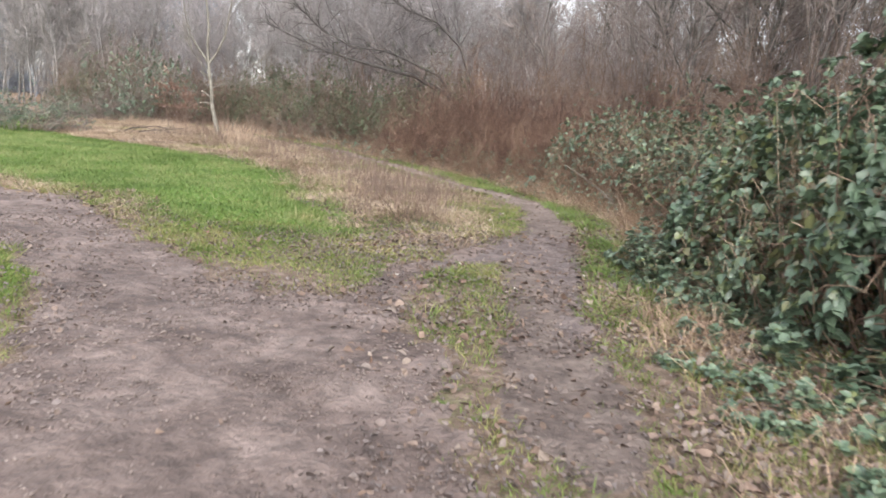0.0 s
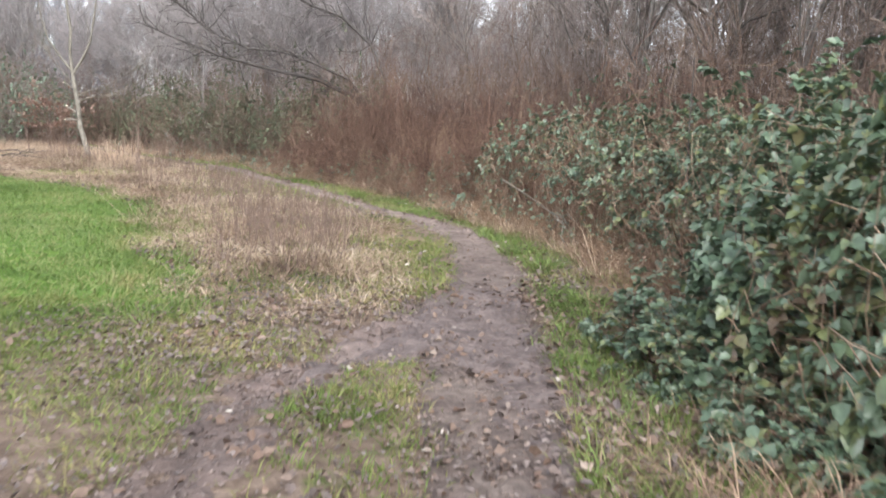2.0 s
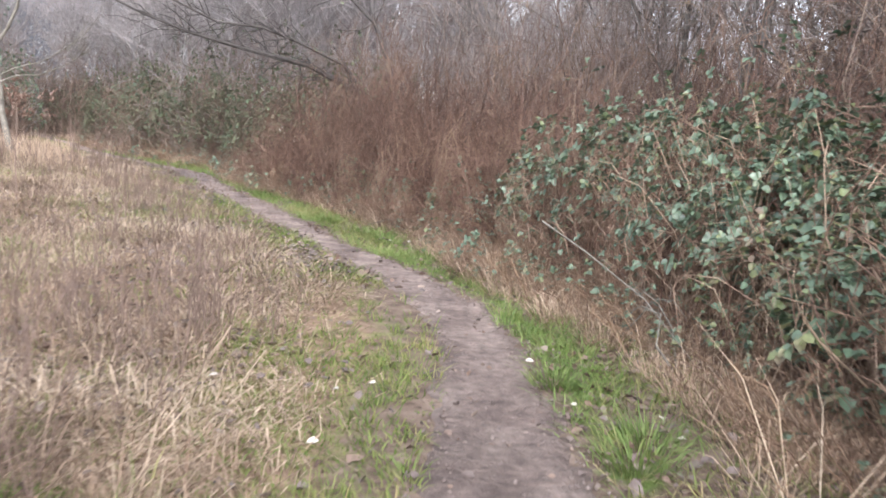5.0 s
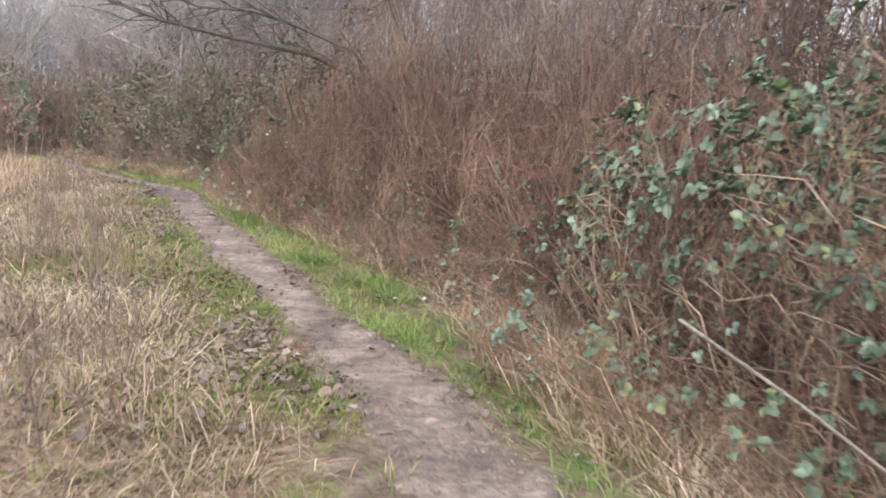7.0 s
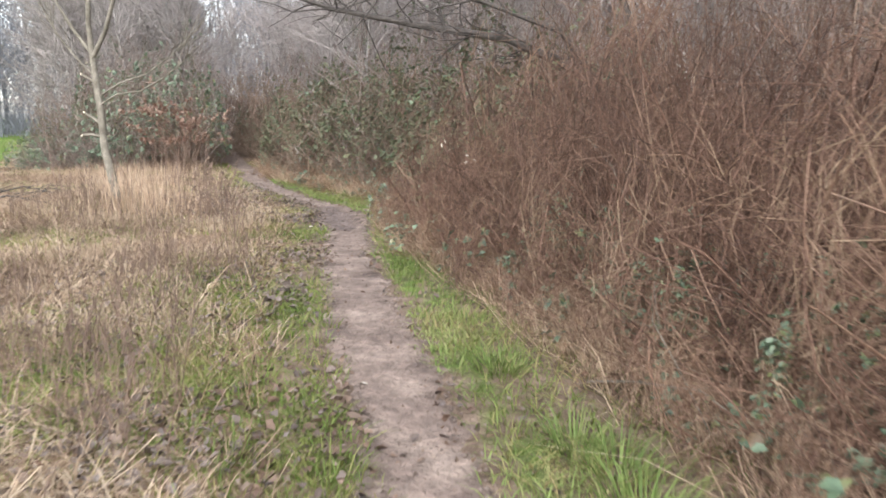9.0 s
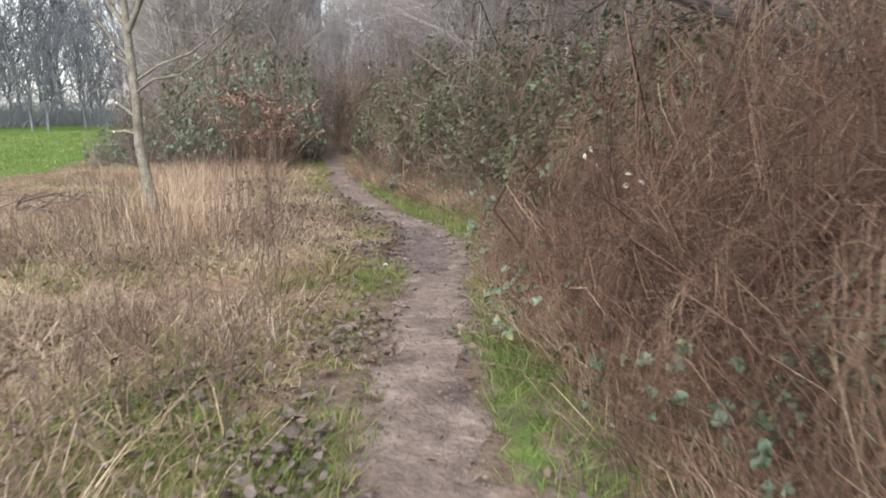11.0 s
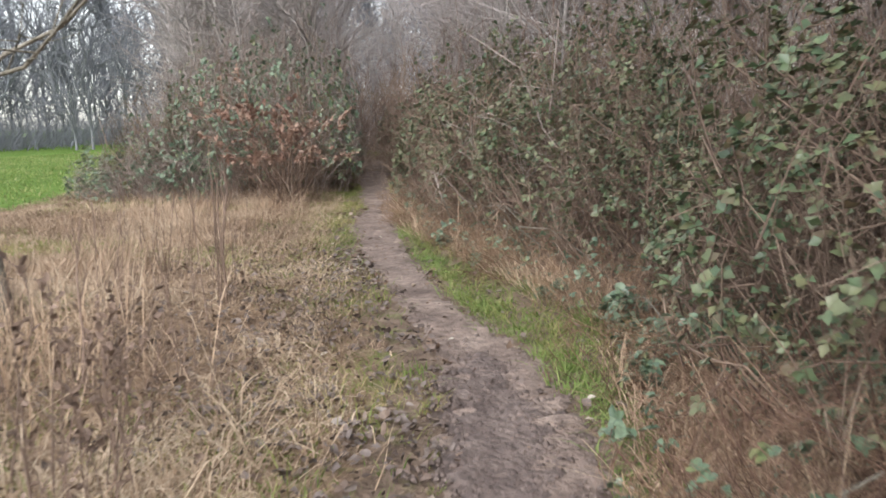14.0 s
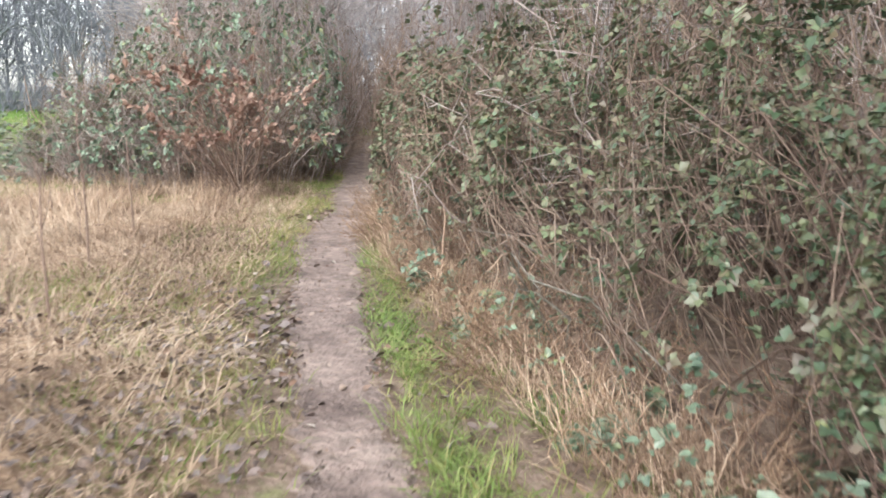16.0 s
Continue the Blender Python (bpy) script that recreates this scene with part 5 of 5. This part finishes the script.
stick([(-10.2, 26.2, 0.12), (-9.2, 25.9, 0.3), (-8.4, 25.8, 0.2)], 0.018, M_DARKBARK, "dark fallen branch lying in dry grass", "fallen_branch")
for k in range(12):
    a, ln = rng.uniform(-0.6, 0.5), rng.uniform(0.7, 1.5)
    x, y, z = -9.9 + rng.uniform(-0.6, 1.0), 25.9 + rng.uniform(-0.5, 0.4), rng.uniform(0.02, 0.12)
    stick([(x, y, z - 0.06), (x + ln * 0.4 * math.cos(a), y + ln * 0.4 * math.sin(a), z + rng.uniform(0.08, 0.25)), (x + ln * math.cos(a), y + ln * math.sin(a), z + rng.uniform(0.0, 0.3))], rng.uniform(0.007, 0.014), M_DARKBARK, "thin dark branch in a heap of fallen brushwood", "fallen_branch")
stick([(3.49, 10.78, 0.0), (3.5, 10.78, 0.8), (3.47, 10.8, 1.6), (3.46, 10.8, 2.2)], 0.012, M_DARKBARK, "thin dark upright stem rising through bramble", "upright_stem")

def tussock():
    """A fountain of long green blades."""
    ob = thing("grass_tussock", "lush green grass tussock on the verge", "grass", group="tussocks along the footpath")
    n = 170
    ang = rng.uniform(0, 2 * np.pi, n)
    base = np.stack([np.cos(ang), np.sin(ang), 0 * ang], 1) * (0.13 * np.sqrt(rng.uniform(0, 1, n)))[:, None] - [0, 0, 0.02]
    lean = np.stack([np.cos(ang), np.sin(ang), 0 * ang], 1) * rng.uniform(0.2, 1.1, n)[:, None]
    part("blade_tuft", blade_pieces(base, rng.uniform(0.12, 0.28, n), rng.uniform(0.005, 0.009, n), lean, rng.uniform(0.1, 0.6, n)), M_GREEN, ob)["kind"] = "stuff"
    return ob


plant([tussock(), tussock()], [(-3.35, 27.3, 0, 1.2, 1.1), (-4.15, 28.15, 40, 1.0, 0.9), (1.05, 17.4, 80, 1.1, 1.0), (0.75, 17.95, 120, 1.0, 0.9), (0.95, 17.75, 20, 1.0, 1.0), (2.25, 9.6, 160, 1.0, 0.9), (2.2, 11.2, 200, 1.1, 1.0), (2.35, 11.5, 10, 0.9, 0.9),
                                (2.05, 12.3, 240, 0.9, 0.8), (1.95, 8.3, 280, 0.9, 0.8), (-2.35, 25.7, 320, 0.8, 0.7), (0.25, 18.9, 60, 1.0, 0.9), (-3.0, 27.0, 90, 1.0, 0.9), (-5.0, 29.1, 30, 0.9, 0.8), (1.5, 16.5, 70, 0.9, 0.8), (2.15, 9.0, 20, 1.0, 0.9)])


def sapling(x, y, tall):
    z = float(height(np.array(x), np.array(y)))
    ob = thing("sapling", "thin dark leafless sapling standing in dry grass", "sapling", (x, y, z), group="saplings in the meadow")
    st = stems(np.array([[0, 0, -0.03]]), np.array([[rng.normal(0, 0.06), rng.normal(0, 0.06), 1]]), np.array([tall]), rng.normal(0, 0.08, (1, 3)), 7, 0.015)
    part("stem", [tubes(st, taper(1, 7, 0.011, 0.004), 5)], M_WEED, ob)
    for tw in sprout(st, 5, 0.4, 0.95, 0.3, 0.4, 4, 0.05, 0.4):
        part("side_twig", [tubes(tw[None], taper(1, 4, 0.004, 0.0015))], M_WEED, ob)


for x, y, h in ((-3.95, 18.95, 1.5), (-6.27, 26.78, 1.25), (-7.4, 28.0, 1.1), (-8.7, 29.3, 1.3), (-9.9, 30.8, 1.2), (-5.6, 24.9, 1.0), (-8.9, 26.3, 1.1)):
    sapling(x, y, h)


def dead_canes():
    """Bleached canes leaning and lying along the hedge's foot."""
    for y in np.concatenate([rng.uniform(15.5, 24.5, 24), rng.uniform(26.8, 33, 12), rng.uniform(9.5, 15, 8)]):
        x = float(bush_x(y)) + rng.uniform(-0.15, 0.5)
        a, ln = rng.uniform(0, 2 * math.pi), rng.uniform(0.5, 1.3)
        h = rng.uniform(0.05, 0.7)
        s = np.linspace(0, 1, 5)
        z0 = float(height(np.array(x), np.array(y)))
        pts = np.stack([x + np.cos(a) * ln * s * 0.45 + rng.normal(0, 0.04, 5), y + np.sin(a) * ln * s + rng.normal(0, 0.04, 5), z0 + h * np.sin(s * 2.2) + rng.normal(0, 0.02, 5) + 0.02], 1)
        pts[:, 0] = np.maximum(pts[:, 0], bush_x(pts[:, 1]) - 0.25)
        pts[0, 2] = z0
        stick([tuple(q) for q in pts], rng.uniform(0.005, 0.011), M_PALEBARK if rng.uniform() < 0.5 else M_CANE, "bleached dead cane leaning at the hedge's foot", "dead_cane")


dead_canes()

# the few bleached leaves on the red thicket and the litter by the path
pale = thing("bleached_leaf_spray", "spray of bleached leaves on the red thicket", "leaves", (-1.04, 22.66, 0))
c = np.array([[0, 0, 1.12], [0.08, 0.02, 1.1], [0.24, 0.02, 1.03], [0.32, 0.02, 1.0], [0.28, -0.05, 0.98], [0.04, 0.0, 1.16]])
part("twig", [tubes(np.array([[[0.9, 0.5, 0.0], [0.6, 0.25, 0.75], [0.3, 0.02, 1.03], [0.0, 0.0, 1.13]]]), np.array([[0.006, 0.005, 0.003, 0.002]]))], M_RED, pale)
for q in c:
    part("leaf", [leaves(q[None], rng.normal(0, 1, (1, 3)), rng.normal(0, 0.4, (1, 3)) + np.array([[-0.4, -1.0, 0.3]]), np.array([0.05]), np.array([0.032]))], M_PALELEAF, pale)
shape = mesh_of("leaf", [leaves(np.zeros((1, 3)), np.array([[1.0, 0, 0]]), np.array([[0, 0, 1.0]]), np.array([0.055]), np.array([0.038]))], M_PALELEAF)
shape_b = mesh_of("leaf", [leaves(np.zeros((1, 3)), np.array([[1.0, 0, 0.1]]), np.array([[0, 0.2, 1.0]]), np.array([0.065]), np.array([0.045]))], M_LITTER)
pts = scatter(2600, -7.5, 2.8, 2, 33, lambda x, y: np.clip(1.2 - np.abs(x - path_l(y)) * 0.7, 0, 1) * 0.35)[:290]
near = [np.array([[x, y, 0.02]]) + rng.normal(0, 0.16, (7, 3)) * [1, 1, 0] for x, y in ((2.5, 11.3), (2.35, 9.9), (0.95, 12.1), (0.35, 11.85), (-3.1, 26.85), (-4.55, 28.1), (1.15, 17.1), (-2.9, 25.9))]
pts = np.concatenate([pts[:230]] + near)
for i, q in enumerate(pts):
    lf = new("leaf", shape if i % 4 == 0 or i > 230 else shape_b)
    lf.matrix_basis = pose(q[0], q[1], q[2] + 0.03, rng.uniform(-25, 25), rng.uniform(-25, 25), rng.uniform(0, 360))
    lf.parent = ground


def clods(name, label, at, size, mat, lift=0.024):
    """Small uneven lumps of earth or stone, six corners each."""
    n = len(at)
    s = size * np.clip(rng.lognormal(0, 0.5, n), 0.4, 1.7)
    at = at + [0, 0, lift]
    d = np.array([[1, 0, 0], [0, 1, 0], [-1, 0, 0], [0, -1, 0], [0, 0, 0.7], [0, 0, -0.5]], float)
    v = at[:, None] + d[None] * s[:, None, None] * rng.uniform(0.6, 1.3, (n, 6, 1)) + rng.normal(0, 0.15, (n, 6, 3)) * s[:, None, None]
    f = np.array([[0, 1, 4], [1, 2, 4], [2, 3, 4], [3, 0, 4], [1, 0, 5], [2, 1, 5], [3, 2, 5], [0, 3, 5]])
    return tagged(part(name, [(v.reshape(-1, 3), (np.arange(n)[:, None, None] * 6 + f[None]).reshape(-1, 3))], mat), label, "stones", kind="stuff")


M_CLOD = material("loose_earth", [(0.09, 0.068, 0.06), (0.15, 0.118, 0.104), (0.21, 0.17, 0.15)], 0.85, 20, 0.3)
clods("loose_earth", "crumbs of earth and small stones on the footpath", scatter_by(path_l, 1, 16000, 4, 34, -0.12, 1.0, lambda x, y, u: np.clip(np.minimum(x - path_l(y), path_r(y) - x) * 5 + 0.7, 0, 1) * np.clip(1 - np.minimum(x - path_l(y), path_r(y) - x) * 2.0, 0.25, 1)), 0.008, M_CLOD)
clods("loose_earth", "crumbs of damp earth on the muddy track", scatter(60000, -5, 1.2, 1.5, 11, lambda x, y: np.clip(track_depth(x, y) * 4 + 0.5, 0, 1) * np.clip(0.4 + 0.5 * ripple(x, y, 3.5, 91), 0.08, 1)), 0.009, M_CLOD)
clods("loose_earth", "lumps of wet mud trodden up at the fork", scatter(14000, -0.4, 2.0, 4.8, 10.9, lambda x, y: np.clip(fork_depth(x, y) * 4 + 0.4, 0, 1) * np.clip(0.5 + 0.5 * ripple(x, y, 5, 111), 0.1, 1)), 0.010, M_DARKMUD)
clods("loose_earth", "churned lumps of dark mud", scatter(5200, -4.7, -2.3, 23.5, 26.8, lambda x, y: np.clip(patch_depth(x, y) * 4 + 0.6, 0, 1)), 0.018, M_DARKMUD)
litter("leaf_crumbs", "bits of dead leaf trodden into the path", scatter_by(path_l, 1, 3000, 4, 34, 0, 0.9, lambda x, y, u: (x < path_r(y)) * 0.6), 0.03, M_LITTER, 0.028)
